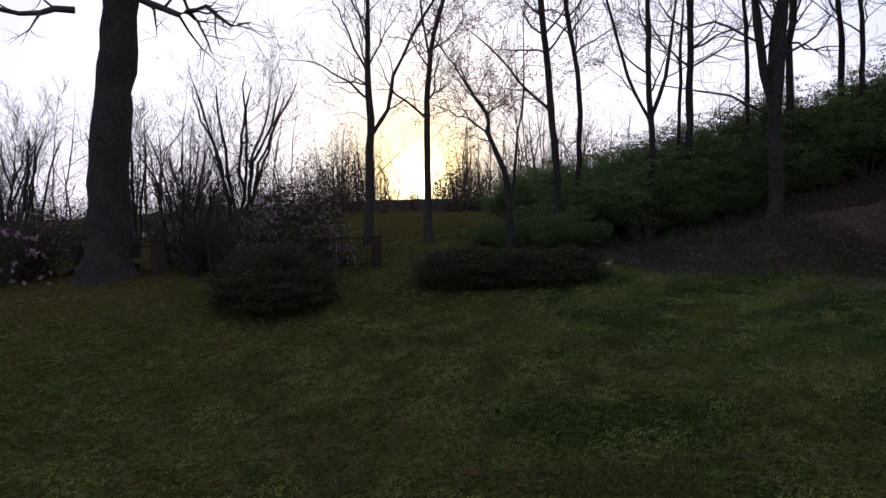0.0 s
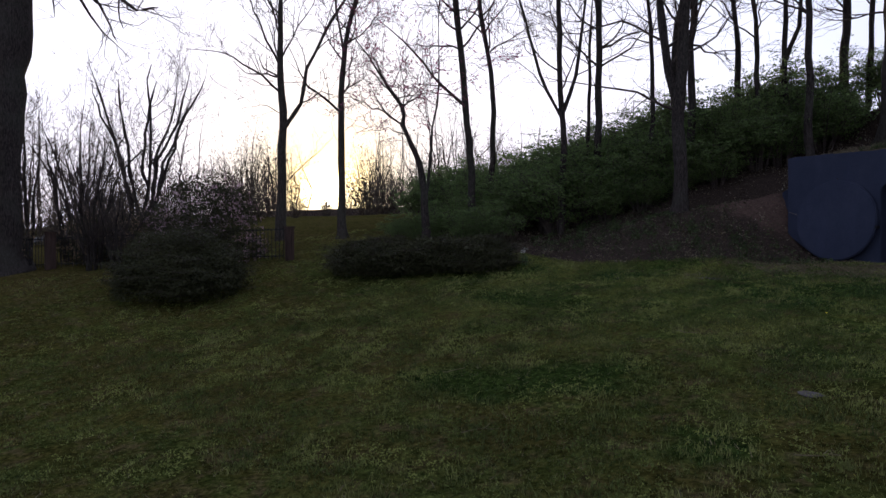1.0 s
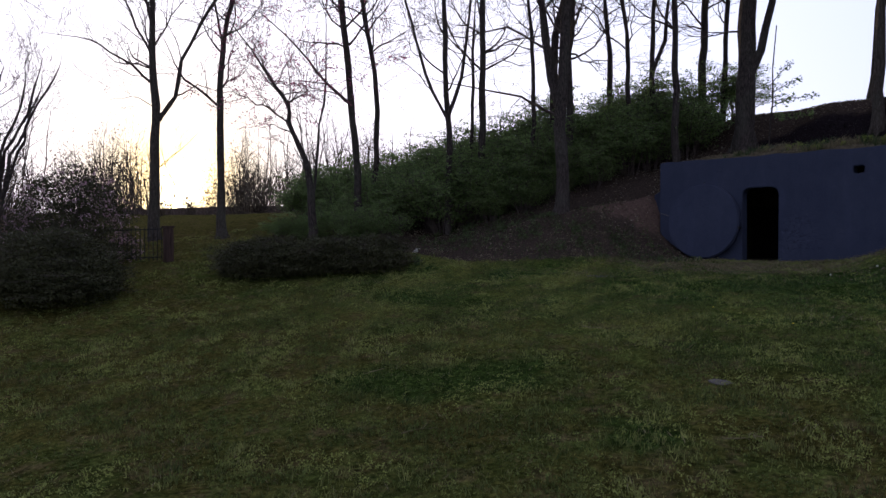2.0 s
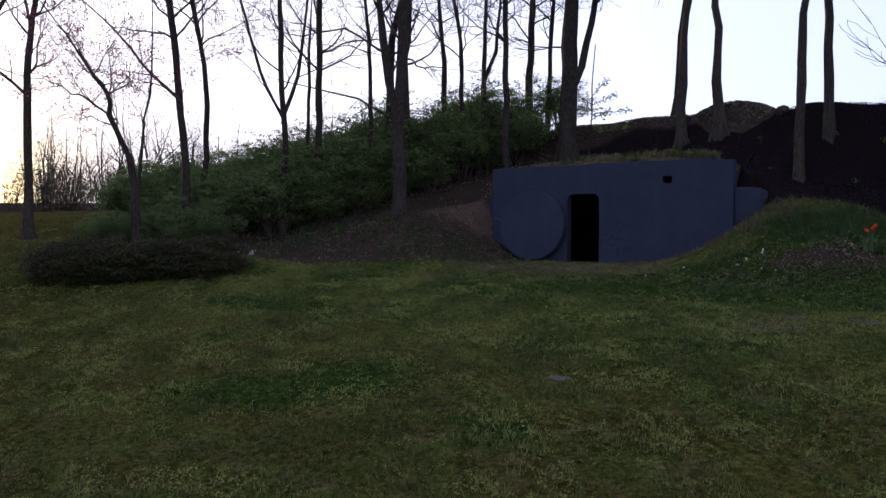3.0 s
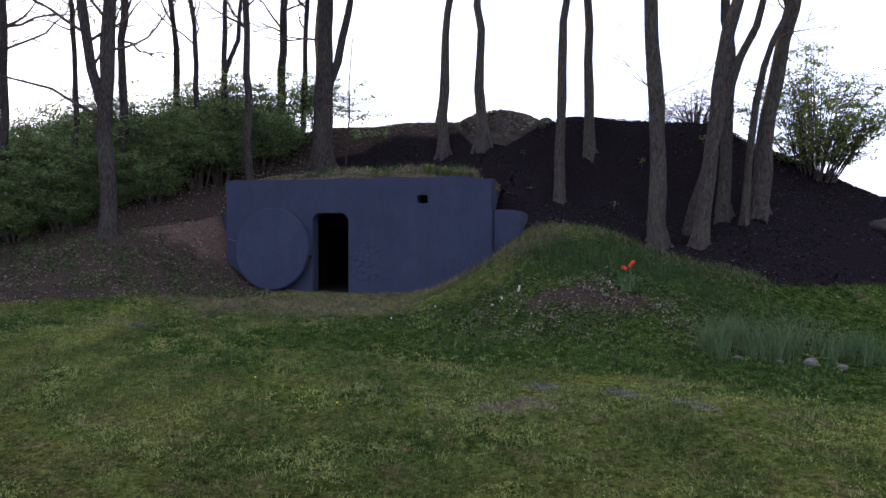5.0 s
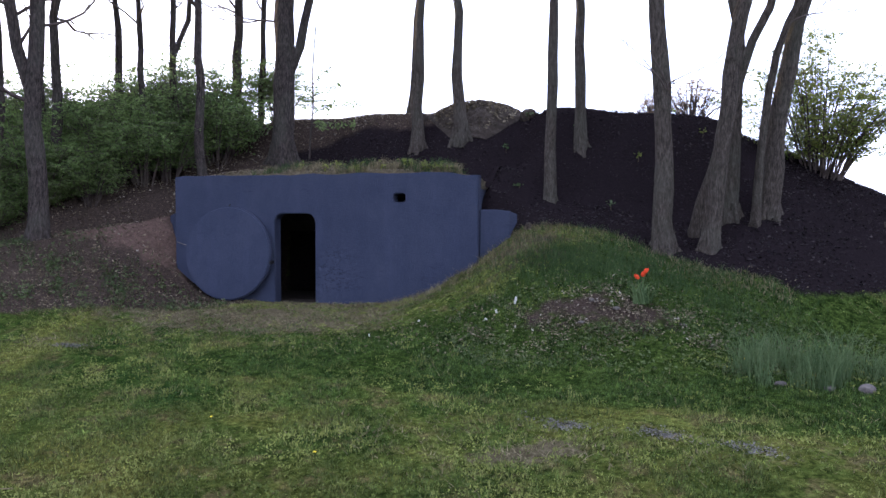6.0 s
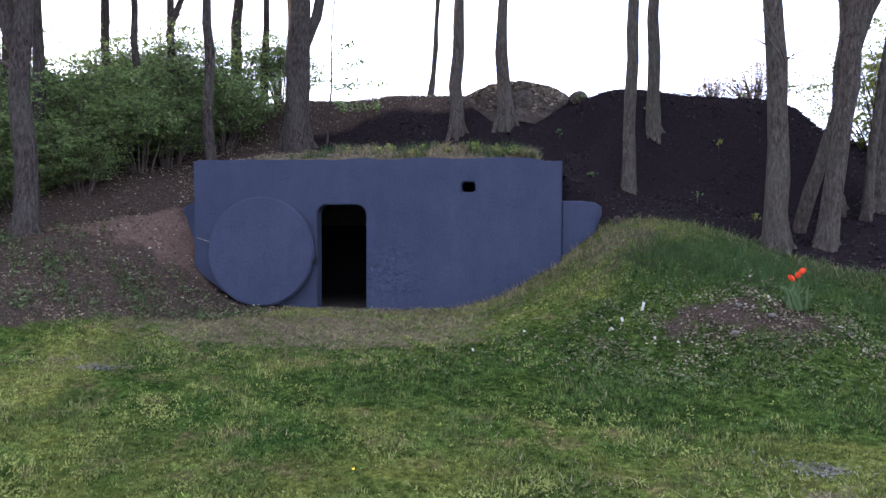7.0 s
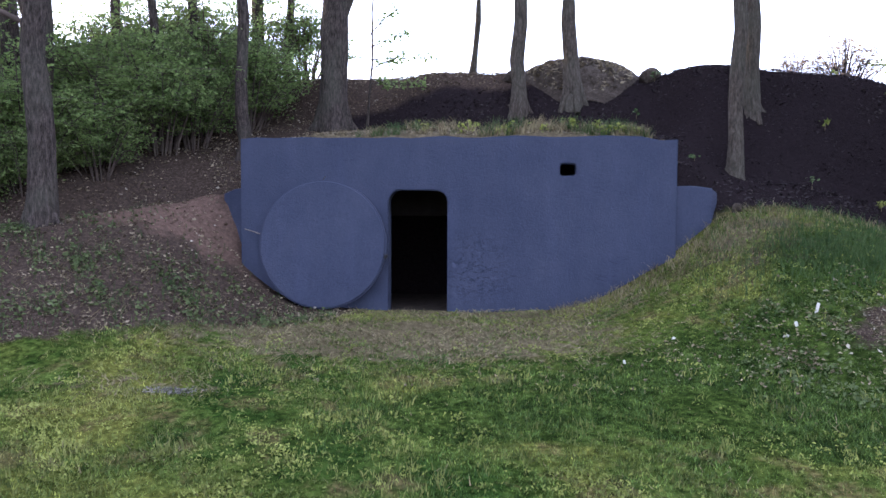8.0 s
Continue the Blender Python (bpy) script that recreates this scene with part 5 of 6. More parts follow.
# creeping weeds in small rosettes, thick on the open lawn and thin in the close turf
cx, cy = scatter(rng, 150000, -16, 13, -21, -0.3, lambda x, y: lawn_here(x, y) * (0.06 + 0.94 * clumped(x + 3, y, 0.75, 2.0)) * (1 - 0.95 * lush(x, y)) * (0.65 + 0.35 * ss(-19, -9, y)) * (0.35 + 0.65 * ss(-11, -5, x)))
per = 6
x, y = np.repeat(cx, per) + rng.normal(size=len(cx) * per) * 0.035, np.repeat(cy, per) + rng.normal(size=len(cx) * per) * 0.035
c = rooted(x, y, 0.0) + np.stack([np.zeros(len(x)), np.zeros(len(x)), rng.uniform(0.012, 0.045, len(x)) + 0.07 * clumped(x + 3, y, 0.32, 2.0)], 1)
v, f = small_leaves(rng, c, 0.0235, 1.3)
stuff("clover", v, f, LEAF_CLOVER, "yellow-green clover and creeping weeds in the lawn", "weeds")
x, y = scatter(rng, 46000, -15, 12, -20, -0.5, lambda x, y: lawn_here(x, y) * np.clip(clumped(x, y + 5, 0.8, 3.6) + 0.5 * bump((x - 6) * 0.25, (y + 7.0) * 0.7, 0, 0, 1.0) * clumped(x, y, 0.5, 2), 0, 1))
v, f = short_blades(rng, rooted(x, y), 0.06, 0.007, 1.2)
stuff("straw_grass", v, f, LEAF_STRAW, "dead straw-coloured blades in the lawn", "grass")


cx, cy = scatter(rng, 21000, -7, 10.5, -17, -3.5, lambda x, y: lawn_here(x, y) * clumped(x, y, 0.7, 1.5) * (1 - 0.7 * lush(x, y)))
per = 9
x, y = np.repeat(cx, per), np.repeat(cy, per)
x, y = x + rng.normal(size=len(x)) * 0.045, y + rng.normal(size=len(x)) * 0.045
v, f = blades(rng, np.zeros((len(x), 3)), 0.065, 0.0065, 0.5)
v = v.reshape(-1, 5, 3) * np.repeat(rng.uniform(0.5, 1.3, len(cx)), per)[:, None, None] + rooted(x, y)[:, None, :]
stuff("lawn_tufts", v.reshape(-1, 3), f, LEAF_TUFT, "tufts of longer yellow-green grass in the lawn", "grass")
# bare pebbles showing through along an old path
line_x, line_y = (6.2, 6.48, 6.75, 7.46, 7.91, 8.51, 9.6), (-6.3, -6.46, -6.59, -6.64, -6.63, -6.8, -7.1)
x = rng.uniform(6.3, 9.6, 2600)
y = np.interp(x, line_x, line_y) + rng.normal(size=2600) * 0.08
ok = rng.random(2600) < np.clip(0.35 + 0.5 * np.sin(x * 6.1 + 3.4) + 0.25 * np.sin(x * 2.3), 0.05, 1) * (1.2 - ss(8.2, 9.6, x))
x, y = np.concatenate([x[ok], -1.72 + rng.normal(size=420) * 0.16]), np.concatenate([y[ok], -4.52 + rng.normal(size=420) * 0.05])
v, f = leaves(rng, rooted(x, y, 0.022), 0.022, flat=0.75, long=1.2)
stuff("pebbles", v, f, PEBBLE, "pale gravel showing through the thin lawn", "gravel")


def bank(x, y):
    """Where the grass on the bank beside the vault grows long."""
    return lawn_here(x, y) * np.clip(1.15 * bump((x - 7.4) * 0.55, (y + 1.0) * 0.95, 0, 0, 1.0) + 0.5 * bump(x, y, 9.4, -1.6, 0.8), 0, 1)


x, y = scatter(rng, 30000, 4.6, 11, -3.2, 1.2, bank)
v, f = blades(rng, rooted(x, y), 0.16, 0.006, 0.6)
stuff("long_grass", v, f, LEAF_TALL, "long fresh green grass on the bank beside the vault", "grass")
x, y = scatter(rng, 9000, 2.6, 6.2, -2.2, 0.6, lambda x, y: lawn_here(x, y) * np.clip(1 - np.abs(y + 0.25) / 0.8, 0, 1))
v, f = blades(rng, rooted(x, y), 0.13, 0.006, 0.8)
stuff("dry_bank_grass", v, f, LEAF_STRAW, "dry tangled grass along the foot of the wall", "grass")
def tufts(rng, count, per, spread, x0, x1):
    """Feet of blades in tufts along the roof, thinner towards the disc's end, with a length for each."""
    cx = x1 - (x1 - x0) * rng.random(count) ** 1.25
    cy = 0.05 + 0.85 * rng.random(count) ** 1.7
    size = rng.uniform(0.35, 1.0, count) * (0.35 + 0.65 * ss(-1.4, 0.6, cx))
    x, y = np.repeat(cx, per), np.repeat(cy, per)
    x, y = x + rng.normal(size=len(x)) * spread, np.maximum(y + rng.normal(size=len(x)) * spread, 0.03)
    return np.stack([x, y, berm(x, y) - 0.01], 1), np.repeat(size, per)


def sized_blades(rng, feet, size, length, width, lean):
    v, f = blades(rng, np.zeros((len(feet), 3)), length, width, lean)
    v = v.reshape(-1, 5, 3) * size[:, None, None] + feet[:, None, :]
    return v.reshape(-1, 3), f


feet, size = tufts(rng, 130, 26, 0.06, -1.5, 4.1)
v, f = sized_blades(rng, feet, size, 0.2, 0.008, 0.95)
stuff("roof_straw", v, f, LEAF_STRAW, "dry straw-coloured grass matted on the vault roof", "grass")
feet, size = tufts(rng, 75, 22, 0.05, -0.6, 4.1)
v, f = sized_blades(rng, feet, size, 0.24, 0.008, 0.6)
stuff("roof_grass", v, f, LEAF_TALL, "green grass tufts on the vault roof", "grass")
feet, size = tufts(rng, 26, 16, 0.04, 0.3, 4.0)
c = feet + np.stack([np.zeros(len(feet)), np.zeros(len(feet)), rng.uniform(0.04, 0.24, len(feet)) * size], 1)
v, f = leaves(rng, c, 0.04, flat=0.3)
stuff("roof_weeds", v, f, LEAF_YELLOW, "leafy yellow-green weeds on the vault roof", "weeds")
x, y = scatter(rng, 2600, -1.9, 4.2, 0.03, 0.9, lambda x, y: 0.3 + 0.6 * clumped(x, y, 0.3))
v, f = leaves(rng, np.stack([x, y, berm(x, y) + 0.02], 1), 0.035, flat=0.6, long=1.8)
stuff("roof_litter", v, f, LEAF_DRY, "dead leaves caught in the turf of the vault roof", "leaf litter")


def litter_here(x, y):
    mu, li, ba, gr, so = zones(x, y)
    inside_vault = (x > -2.6) & (x < 4.6) & (y > -0.05) & (y < 3.6)
    return (li > 0.5) * (mu < 0.5) * ~inside_vault


x, y = scatter(rng, 52000, -12, 6, -5, 8.5, lambda x, y: litter_here(x, y) * (0.3 + 0.7 * clumped(x, y, 0.7)))
v, f = leaves(rng, rooted(x, y, 0.012), 0.04, flat=0.7, long=1.5)
stuff("fallen_leaves", v, f, LEAF_DRY, "brown fallen leaves strewn on the hillside", "leaf litter")
x, y = scatter(rng, 46000, -0.5, 11, -4.2, -0.5, lambda x, y: np.clip(bump((x - 6.95) * 0.45, (y + 3.05) * 1.25, 0, 0, 0.95) * 2.0 * clumped(x, y, 0.4, 2.2) + 0.015, 0, 1))
v, f = leaves(rng, rooted(x, y, 0.02), 0.03, flat=0.6, long=1.5)
stuff("bed_litter", v, f, LEAF_DRY, "pale dead leaves and chips in the tulip bed", "leaf litter")
x, y = scatter(rng, 1500, 5.6, 10, -3.4, -1.0, lambda x, y: np.clip(bump((x - 7.0) * 0.5, (y + 3.05) * 1.3, 0, 0, 0.85) * 0.8 + 0.003, 0, 1) * clumped(x + 2, y, 0.5))
v, f = leaves(rng, rooted(x, y, 0.03), 0.036, flat=0.4, long=1.7)
stuff("bleached_leaves", v, f, LEAF_PALE, "curled bleached dead leaves strewn over the tulip bed", "leaf litter")
x, y = scatter(rng, 8000, -9, 4, -4.2, 7.5, lambda x, y: litter_here(x, y) * clumped(x, y + 1, 0.6, 1.8) * (0.04 + 0.6 * ss(-1.5, 1.0, y)))
v, f = leaves(rng, rooted(x, y, 0.03), 0.04, flat=0.5, long=1.5)
stuff("pale_fallen_leaves", v, f, LEAF_PALE, "curled pale fallen leaves under the hillside shrubs", "leaf litter")
x, y = scatter(rng, 9000, 4.7, 10.5, -1.6, 1.2, lambda x, y: lawn_here(x, y) * (zones(x, y)[0] > 0.12) * (0.4 + 0.6 * clumped(x, y, 0.4)))
v, f = blades(rng, rooted(x, y), 0.14, 0.006, 0.9)
stuff("ridge_straw", v, f, LEAF_STRAW, "dry matted grass along the ridge of the bank", "grass")
x, y = scatter(rng, 26000, -2, 14, -1.6, 8.5, lambda x, y: (zones(x, y)[0] > 0.5) * 0.9)
v, f = leaves(rng, rooted(x, y, 0.012), 0.035, flat=0.6, long=2.2)
stuff("mulch_chips", v, f, CHIP, "dark shredded bark mulch on the slope", "mulch")
x, y = scatter(rng, 42000, -10, 0.0, -4.6, 0.2, lambda x, y: (zones(x, y)[1] > 0.35) * clumped(x, y + 2, 0.5, 2.4) * np.clip(1.2 - np.abs(y + 2.2) / 1.5, 0, 1))
c = rooted(x, y, 0.0) + np.stack([np.zeros(len(x)), np.zeros(len(x)), rng.uniform(0.01, 0.12, len(x))], 1)
v, f = leaves(rng, c, 0.042, flat=0.35)
stuff("bank_weeds", v, f, LEAF_WEED, "low green weeds on the leaf-littered mound", "weeds")
x, y = scatter(rng, 9000, 4.5, 11.5, -4.6, -2.2, lambda x, y: lawn_here(x, y) * clumped(x, y, 0.6, 1.4) * 0.9)
c = rooted(x, y, 0.0) + np.stack([np.zeros(len(x)), np.zeros(len(x)), rng.uniform(0.01, 0.1, len(x))], 1)
v, f = leaves(rng, c, 0.034, flat=0.4)
stuff("bed_weeds", v, f, LEAF_WEED, "leafy green weeds at the foot of the tulip bed", "weeds")

x, y = scatter(rng, 9000, -9, 0.5, -4.8, 0.0, lambda x, y: (zones(x, y)[1] > 0.3) * clumped(x + 1, y, 0.4, 1.5) * np.clip(1.2 - np.abs(y + 2.2) / 2.2, 0, 1))
v, f = blades(rng, rooted(x, y), 0.13, 0.006, 0.6)
stuff("bank_grass", v, f, LEAF_TALL, "thin green grass sprigs on the littered mound", "grass")
x, y = scatter(rng, 170000, -6, 10.5, -8.4, 0.9, lambda x, y: (zones(x, y)[0] < 0.5) * ((y < -0.05) | (x > 4.7)) * np.clip(zones(x, y)[2] * 1.5 - 0.25, 0, 1) * clumped(x, y, 0.3, 1.3))
v, f = short_blades(rng, rooted(x, y, 0.012), 0.045, 0.008, 1.6)
stuff("trampled_straw", v, f, LEAF_STRAW, "trampled straw on the bare soil before the doorway", "straw")

# ---- flowers ----
def strap_clump(name, label, category, group, seed, count, height, spread, mat_leaf):
    rng = np.random.default_rng(seed)
    ob = thing(name, label, category, group)
    feet = np.stack([rng.normal(size=count) * spread, rng.normal(size=count) * spread * 0.7, np.full(count, -0.02)], 1)
    v, f = blades(rng, feet, height, 0.0065, 0.5)
    child("foliage", fast_mesh("foliage", v, f), mat_leaf, ob)
    return ob


CLUMPS = [strap_clump("daffodil_clump", "clump of upright grey-green daffodil leaves, past flowering", "daffodils", "daffodil clumps", 500 + i, (70, 100, 50)[i], (0.46, 0.52, 0.38)[i], (0.08, 0.11, 0.07)[i], LEAF_BULB) for i in range(3)]
rng = np.random.default_rng(510)
for i in range(26):
    u = (i + rng.uniform(-0.4, 0.4)) / 25
    x, y = 9.25 + 2.35 * u, -4.35 - 0.22 * u + rng.uniform(-0.4, 0.55)
    if 0.56 < u < 0.63:
        continue
    if i < 3:
        CLUMPS[i].location = (x, y, float(ground(x, y)))
    else:
        put(CLUMPS[i % 3], x, y, rng.uniform(0, 360), rng.uniform(0.6, 1.12), 0.0)


def tulip(x, y, heads, seed):
    rng = np.random.default_rng(seed)
    z = float(ground(x, y))
    ob = thing("tulip_plant", "orange-red tulips on pale green stems in the bed", "tulips", at=(x, y, z))
    v, f = blades(rng, np.stack([rng.normal(size=44) * 0.09, rng.normal(size=44) * 0.09, np.zeros(44)], 1), 0.3, 0.018, 0.75)
    child("foliage", fast_mesh("foliage", v, f), LEAF_BULB, ob, "broad grey-green leaves")
    for hx, hy, hz, tilt in heads:
        v, f = tubes([[(Vector((hx * 0.3, hy * 0.3, 0)), 0.007), (Vector((hx * 0.5, hy * 0.5, hz * 0.6)), 0.006), (Vector((hx, hy, hz)), 0.005)]], 5)
        child("stem", fast_mesh("stem", v, f), LEAF_BULB, ob)
        v, f = tubes([[(Vector((hx, hy, hz - 0.01)), 0.005), (Vector((hx, hy, hz + 0.012)), 0.014), (Vector((hx, hy, hz + 0.03)), 0.006)]], 6)
        bloom = child("flower", fast_mesh("flower", v, f), LEAF_BULB, ob, "orange-red tulip bloom")
        for p in range(6):
            verts, faces = [], []
            a = p * math.pi / 3
            u, w = Vector((math.cos(a), math.sin(a), 0)), Vector((-math.sin(a), math.cos(a), 0))
            s = len(verts)
            lean = Vector((tilt, 0, 0))
            for r, h, half in ((0.01, 0.0, 0.01), (0.034, 0.024, 0.024), (0.038, 0.056, 0.022), (0.03, 0.086, 0.005)):
                q = Vector((hx, hy, hz)) + u * r + Vector((0, 0, h)) + lean * h
                verts += [(q - w * half)[:], (q + w * half)[:]]
            faces += [(s + 2 * k, s + 2 * k + 1, s + 2 * k + 3, s + 2 * k + 2) for k in range(3)]
            child("petal", fast_mesh("petal", verts, faces), TULIP_RED, bloom)


tulip(7.85, -2.72, ((0.06, 0.0, 0.5, 0.4), (0.03, 0.03, 0.44, 0.1), (-0.05, -0.02, 0.4, -0.5)), 520)


def tag(x, y, h, w, lean):
    ob = thing("plant_tag", "small white garden marker stuck in the bank", "garden marker", "garden markers", at=(x, y, float(ground(x, y))))
    bm = box(bmesh.new(), (-w / 2, -0.004, -0.05), (w / 2, 0.004, h), 0.003)
    bmesh.ops.rotate(bm, verts=bm.verts[:], cent=(0, 0, 0), matrix=Matrix.Rotation(radians(lean), 3, "Y"))
    part("plate", bm, TAG_WHITE, ob)


for x, y, h, w, lean in ((5.73, -2.62, 0.15, 0.04, 12), (5.45, -2.78, 0.07, 0.04, -20), (5.27, -2.92, 0.035, 0.055, 40), (4.0, -2.6, 0.045, 0.045, 25), (3.3, -3.25, 0.05, 0.03, -15)):
    tag(x, y, h, w, lean)


def rock(x, y, size, seed, label, material=None, name="rock", sink=0.25, category="rock", lumpy=1.0):
    rng = np.random.default_rng(seed)
    ob = thing(name, label, category, at=(x, y, float(ground(x, y))))
    bm = bmesh.new()
    bmesh.ops.create_icosphere(bm, subdivisions=5 if size[0] > 1 else 3, radius=1)
    off = Vector(rng.uniform(0, 50, 3))
    for v in bm.verts:
        k = 1 + 0.28 * lumpy * noise.noise(v.co * 1.1 + off) + 0.12 * noise.noise(v.co * 3.2 + off) + 0.07 * noise.noise(v.co * 9 + off)
        v.co = Vector((v.co.x * size[0], v.co.y * size[1], v.co.z * size[2])) * k + Vector((0, 0, size[2] * (1 - 2 * sink) * 0.5))
    part("body", bm, material or STONE, ob, smooth=True)
    return ob


rock(10.65, -4.86, (0.1, 0.07, 0.08), 601, "rough grey-pink field stone before the daffodils")
rock(10.2, -4.84, (0.07, 0.05, 0.04), 602, "pale field stone before the daffodils")
rock(11.05, -4.96, (0.08, 0.06, 0.045), 603, "pale field stone before the daffodils")
rock(9.62, -4.74, (0.08, 0.05, 0.04), 604, "pale field stone before the daffodils")
rock(7.45, -3.0, (0.06, 0.05, 0.03), 605, "pale flat stone in the tulip bed")
rock(6.9, -3.3, (0.06, 0.04, 0.03), 606, "pale flat stone in the tulip bed")
rock(7.05, -2.8, (0.05, 0.04, 0.03), 607, "pale flat stone in the tulip bed")
rock(8.5, -2.95, (0.06, 0.04, 0.03), 608, "pale flat stone in the tulip bed")
rock(4.44, -10.9, (0.16, 0.12, 0.03), 609, "flat grey stone lying in the lawn")
rock(5.62, 0.3, (0.08, 0.07, 0.1), 610, "brown field stone by the wing wall", RUBBLE)
rock(2.0, 5.1, (0.2, 0.18, 0.2), 612, "small boulder on the hill crest", RUBBLE, "boulder", 0.3, "boulder")
rock(5.05, 4.9, (0.24, 0.2, 0.2), 613, "small boulder on the hill crest", RUBBLE, "boulder", 0.3, "boulder")
rock(13.4, 2.6, (0.45, 0.3, 0.2), 614, "brown clod of earth beside the mulch", RUBBLE, "earth_clod", 0.4, "earth")


def earth_mound(x, y, rx, ry, h, seed):
    """A low heap of earth whose foot follows the ground."""
    rng = np.random.default_rng(seed)
    z0 = float(ground(x, y))
    ob = thing("earth_mound", "low heap of dry brown earth and leaves on the hill crest", "mound", at=(x, y, z0))
    g = np.linspace(-1, 1, 56)
    u, w = (a.ravel() for a in np.meshgrid(g, g))
    dome = np.clip(1 - (u * u + w * w) * (1 + 0.25 * np.sin(3 * np.arctan2(w, u) + seed)), 0, 1) ** 0.75
    bumps = np.array([noise.noise((a * 3.1, c * 3.1, seed)) * 0.25 + noise.noise((a * 9, c * 9, seed)) * 0.12 for a, c in zip(u, w)])
    z = ground(x + u * rx, y + w * ry) - z0 - 0.09 + h * dome * (1 + bumps)
    k = (np.arange(55)[:, None] * 56 + np.arange(55)).ravel()
    child("earth", fast_mesh("earth", np.stack([u * rx, w * ry, z], 1), np.stack([k, k + 1, k + 57, k + 56], 1)), RUBBLE, ob, smooth=True)
    n = 900
    a, r = rng.uniform(0, 6.28, n), np.sqrt(rng.random(n)) * 0.85
    px, py = np.cos(a) * r, np.sin(a) * r
    pz = ground(x + px * rx, y + py * ry) - z0 - 0.06 + h * np.clip(1 - r * r, 0, 1) ** 0.75
    v, f = leaves(rng, np.stack([px * rx, py * ry, pz], 1), 0.06, flat=0.5, long=1.6)
    child("leaf_cover", fast_mesh("leaf_cover", v, f), LEAF_DRY, ob, "brown fallen leaves")


earth_mound(3.55, 5.2, 1.4, 0.9, 0.5, 3)


def dandelion(x, y, seed):
    rng = np.random.default_rng(seed)
    ob = thing("dandelion", "yellow dandelion flower in the lawn", "dandelion", "dandelions", at=(x, y, float(ground(x, y))))
    v, f = tubes([[(Vector((0, 0, 0)), 0.004), (Vector((0.005, 0, 0.07)), 0.003)]], 4)
    child("stem", fast_mesh("stem", v, f), LEAF_TALL, ob)
    c = np.stack([rng.normal(size=30) * 0.008, rng.normal(size=30) * 0.008, 0.072 + rng.random(30) * 0.01], 1)
    v, f = leaves(rng, c, 0.009, flat=0.6)
    child("flower", fast_mesh("flower", v, f), DANDELION, ob)


for i, (x, y) in enumerate(((2.56, -7.17), (4.25, -7.89), (9.3, -3.9))):
    dandelion(x, y, 700 + i)
for i, (x, y) in enumerate(((-7.4, -6.0), (-6.95, -5.85), (-7.2, -5.6))):
    z = float(ground(x, y))
    ob = thing("narcissus", "white narcissus at the end of the low bushes", "narcissus", "white narcissus", at=(x, y, z))
    rng = np.random.default_rng(720 + i)
    v, f = blades(rng, np.stack([rng.normal(size=22) * 0.05, rng.normal(size=22) * 0.05, np.zeros(22)], 1), 0.3, 0.011, 0.4)
    child("foliage", fast_mesh("foliage", v, f), LEAF_BULB, ob)
    c = np.stack([rng.normal(size=14) * 0.05, rng.normal(size=14) * 0.03, 0.36 + rng.random(14) * 0.06], 1)
    v, f = leaves(rng, c, 0.06, long=1.1)
    child("flower", fast_mesh("flower", v, f), TAG_WHITE, ob, "white petals")
for i, (x, y, l) in enumerate(((4.6, -15.2, 0.6), (2.2, -14.2, 0.5), (-0.4, -12.8, 0.4), (5.5, -12.6, 0.45), (1.3, -9.2, 0.35), (-3.6, -5.6, 0.3))):
    rng = np.random.default_rng(740 + i)
    ob = thing("fallen_twig", "thin pale fallen twig lying in the grass", "twig", "fallen twigs", at=(x, y, float(ground(x, y)) + 0.05))
    a = rng.uniform(0, 6.28)
    pts = [Vector((math.cos(a) * l * s, math.sin(a) * l * s, rng.normal() * 0.015)) for s in (-0.5, -0.2, 0.1, 0.3, 0.5)]
    v, f = tubes([[(p, 0.007) for p in pts], [(pts[2], 0.005), (pts[2] + Vector((math.cos(a + 0.7) * l * 0.3, math.sin(a + 0.7) * l * 0.3, 0.03)), 0.003)]], 5)
    child("wood", fast_mesh("wood", v, f), LEAF_STRAW, ob)
# seedlings on the mulch
for i, (x, y) in enumerate(((7.3, 1.6), (8.3, 1.2), (5.25, 1.6), (7.9, 2.6), (4.6, 3.9), (9.4, 3.3), (6.5, 2.9), (8.8, 4.4), (5.1, 4.6))):
    rng = np.random.default_rng(760 + i)
    ob = thing("seedling", "small pale green seedling sprouting through dark mulch", "seedling", "seedlings", at=(x, y, float(ground(x, y))))
    h = rng.uniform(0.1, 0.2)
    v, f = tubes([[(Vector((0, 0, -0.02)), 0.005), (Vector((0.01, 0, h)), 0.003)]], 4)
    child("stem", fast_mesh("stem", v, f), LEAF_STRAW, ob)
    c = np.stack([rng.normal(size=12) * 0.05, rng.normal(size=12) * 0.05, h * rng.uniform(0.5, 1.1, 12)], 1)
    v, f = leaves(rng, c, 0.05, flat=0.4)
    child("foliage", fast_mesh("foliage", v, f), LEAF_YELLOW if i % 2 else LEAF_BULB, ob)

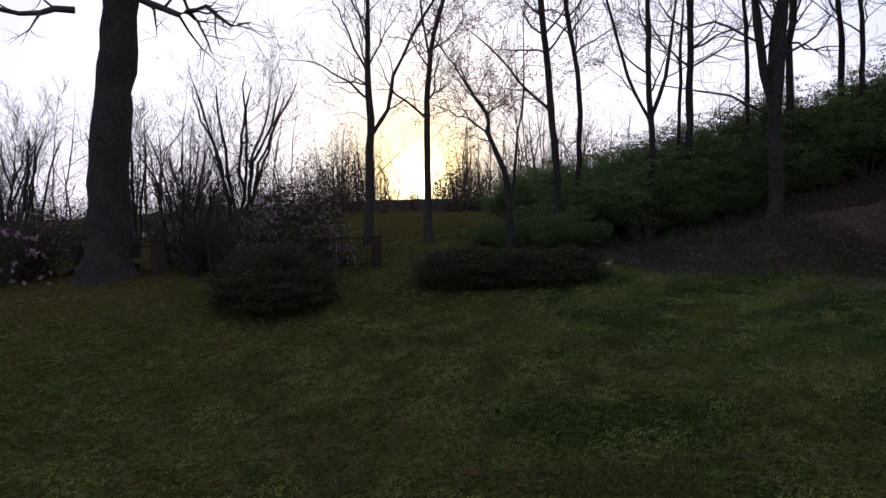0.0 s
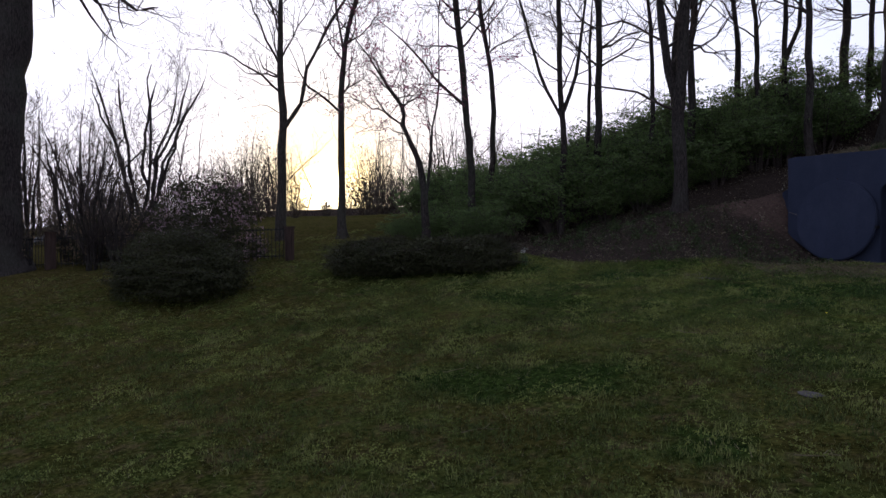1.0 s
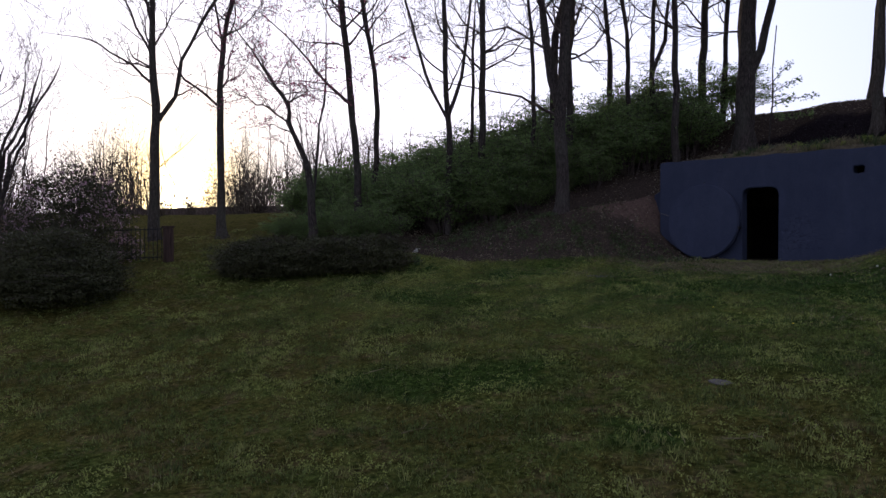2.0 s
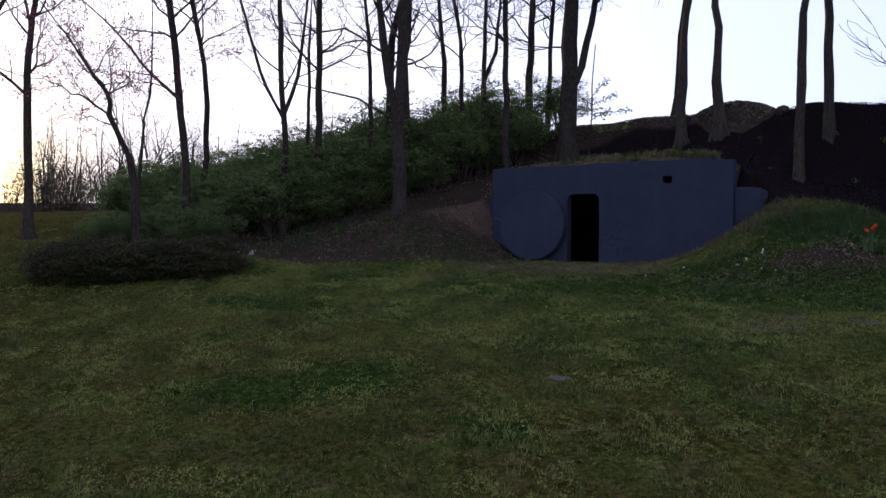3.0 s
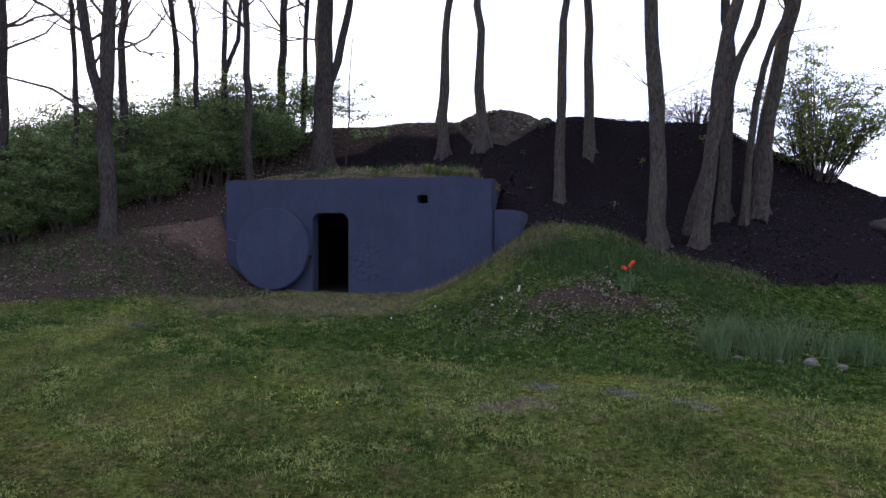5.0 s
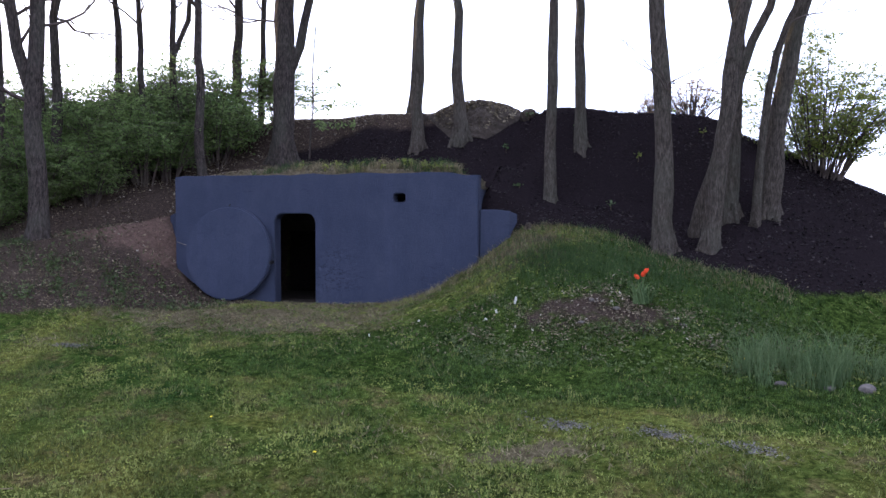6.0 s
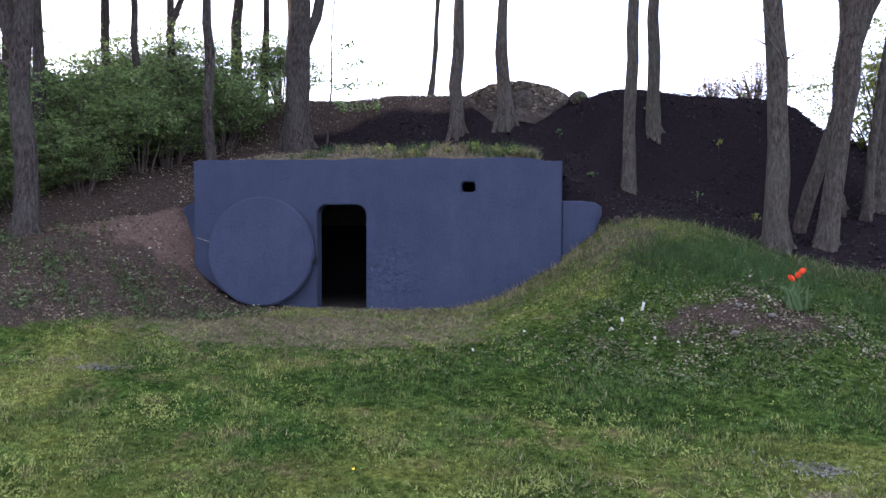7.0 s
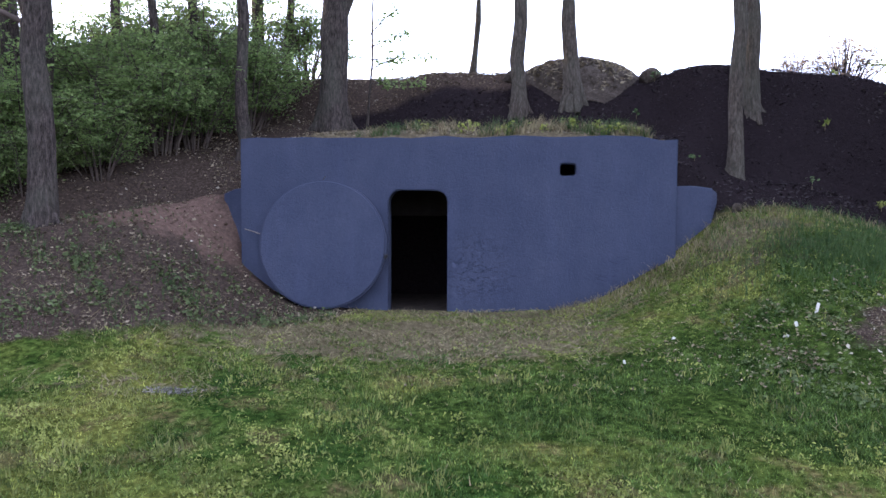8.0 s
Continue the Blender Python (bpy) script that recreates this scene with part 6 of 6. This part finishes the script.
# leafing sapling beside the stout tree behind the vault
rng = np.random.default_rng(811)
sap = thing("leafing_sapling", "thin leaning sapling with sparse green leaves behind the vault", "sapling", at=(-1.3, 4.85, float(ground(-1.3, 4.85))))
stem = [Vector(p) for p in ((0, 0, -0.1), (0.04, 0, 0.7), (0.12, 0.02, 1.5), (0.1, 0.05, 2.6), (0.22, 0.05, 4.0))]
sprays = []
for z0, reach, rise in ((1.0, 1.25, 0.1), (1.3, 0.8, 0.35), (1.5, 1.45, 0.15), (1.8, 0.85, 0.5), (2.1, 0.7, 0.7), (1.1, 0.6, -0.1)):
    foot = Vector((0.06, 0, z0))
    side = rng.uniform(-0.35, 0.35)
    sprays.append([foot + Vector((reach * u, side * u, rise * u - 0.12 * u * u + rng.normal() * 0.02)) for u in (0, 0.35, 0.7, 1.0)])
v, f = tubes([[(p, 0.034 - 0.004 * i) for i, p in enumerate(stem)]] + [[(p, 0.016 - 0.003 * i) for i, p in enumerate(line)] for line in sprays], 5)
child("stem", fast_mesh("stem", v, f), BARK_DARK, sap)
c = []
for line in sprays:
    for _ in range(70):
        u = rng.uniform(0.25, 1.05) * 3
        i = min(int(u), 2)
        c.append(np.array(line[i].lerp(line[i + 1], u - i)) + rng.normal(size=3) * (0.05, 0.1, 0.06))
v, f = leaves(rng, np.array(c), 0.06, flat=0.4)
child("foliage", fast_mesh("foliage", v, f), LEAF_SHRUB, sap)

# ---- far road ----
pts = [(-30, -60), (-35, -36), (-38, -26), (-42, -18.5), (-48, -12.5), (-58, -8), (-80, -4)]
verts, faces = [], []
dense = []
for (x0, y0), (x1, y1) in zip(pts, pts[1:]):
    dense += [(x0 + (x1 - x0) * s / 12, y0 + (y1 - y0) * s / 12) for s in range(12)]
for i in range(len(dense) - 1):
    (x0, y0), (x1, y1) = dense[i], dense[i + 1]
    d = Vector((x1 - x0, y1 - y0, 0)).normalized()
    for s in (-2.0, -0.7, 0.7, 2.0):
        px, py = x0 - d.y * s, y0 + d.x * s
        verts.append((px, py, float(ground(px, py)) + 0.05))
faces = [(r * 4 + c, r * 4 + c + 1, r * 4 + c + 5, r * 4 + c + 4) for r in range(len(dense) - 2) for c in range(3)]
road_me = fast_mesh("road", verts, faces)
road_me.materials.append(ROAD)
tagged(new("road", road_me), "pale narrow asphalt lane beyond the fence", "road", kind="structure")
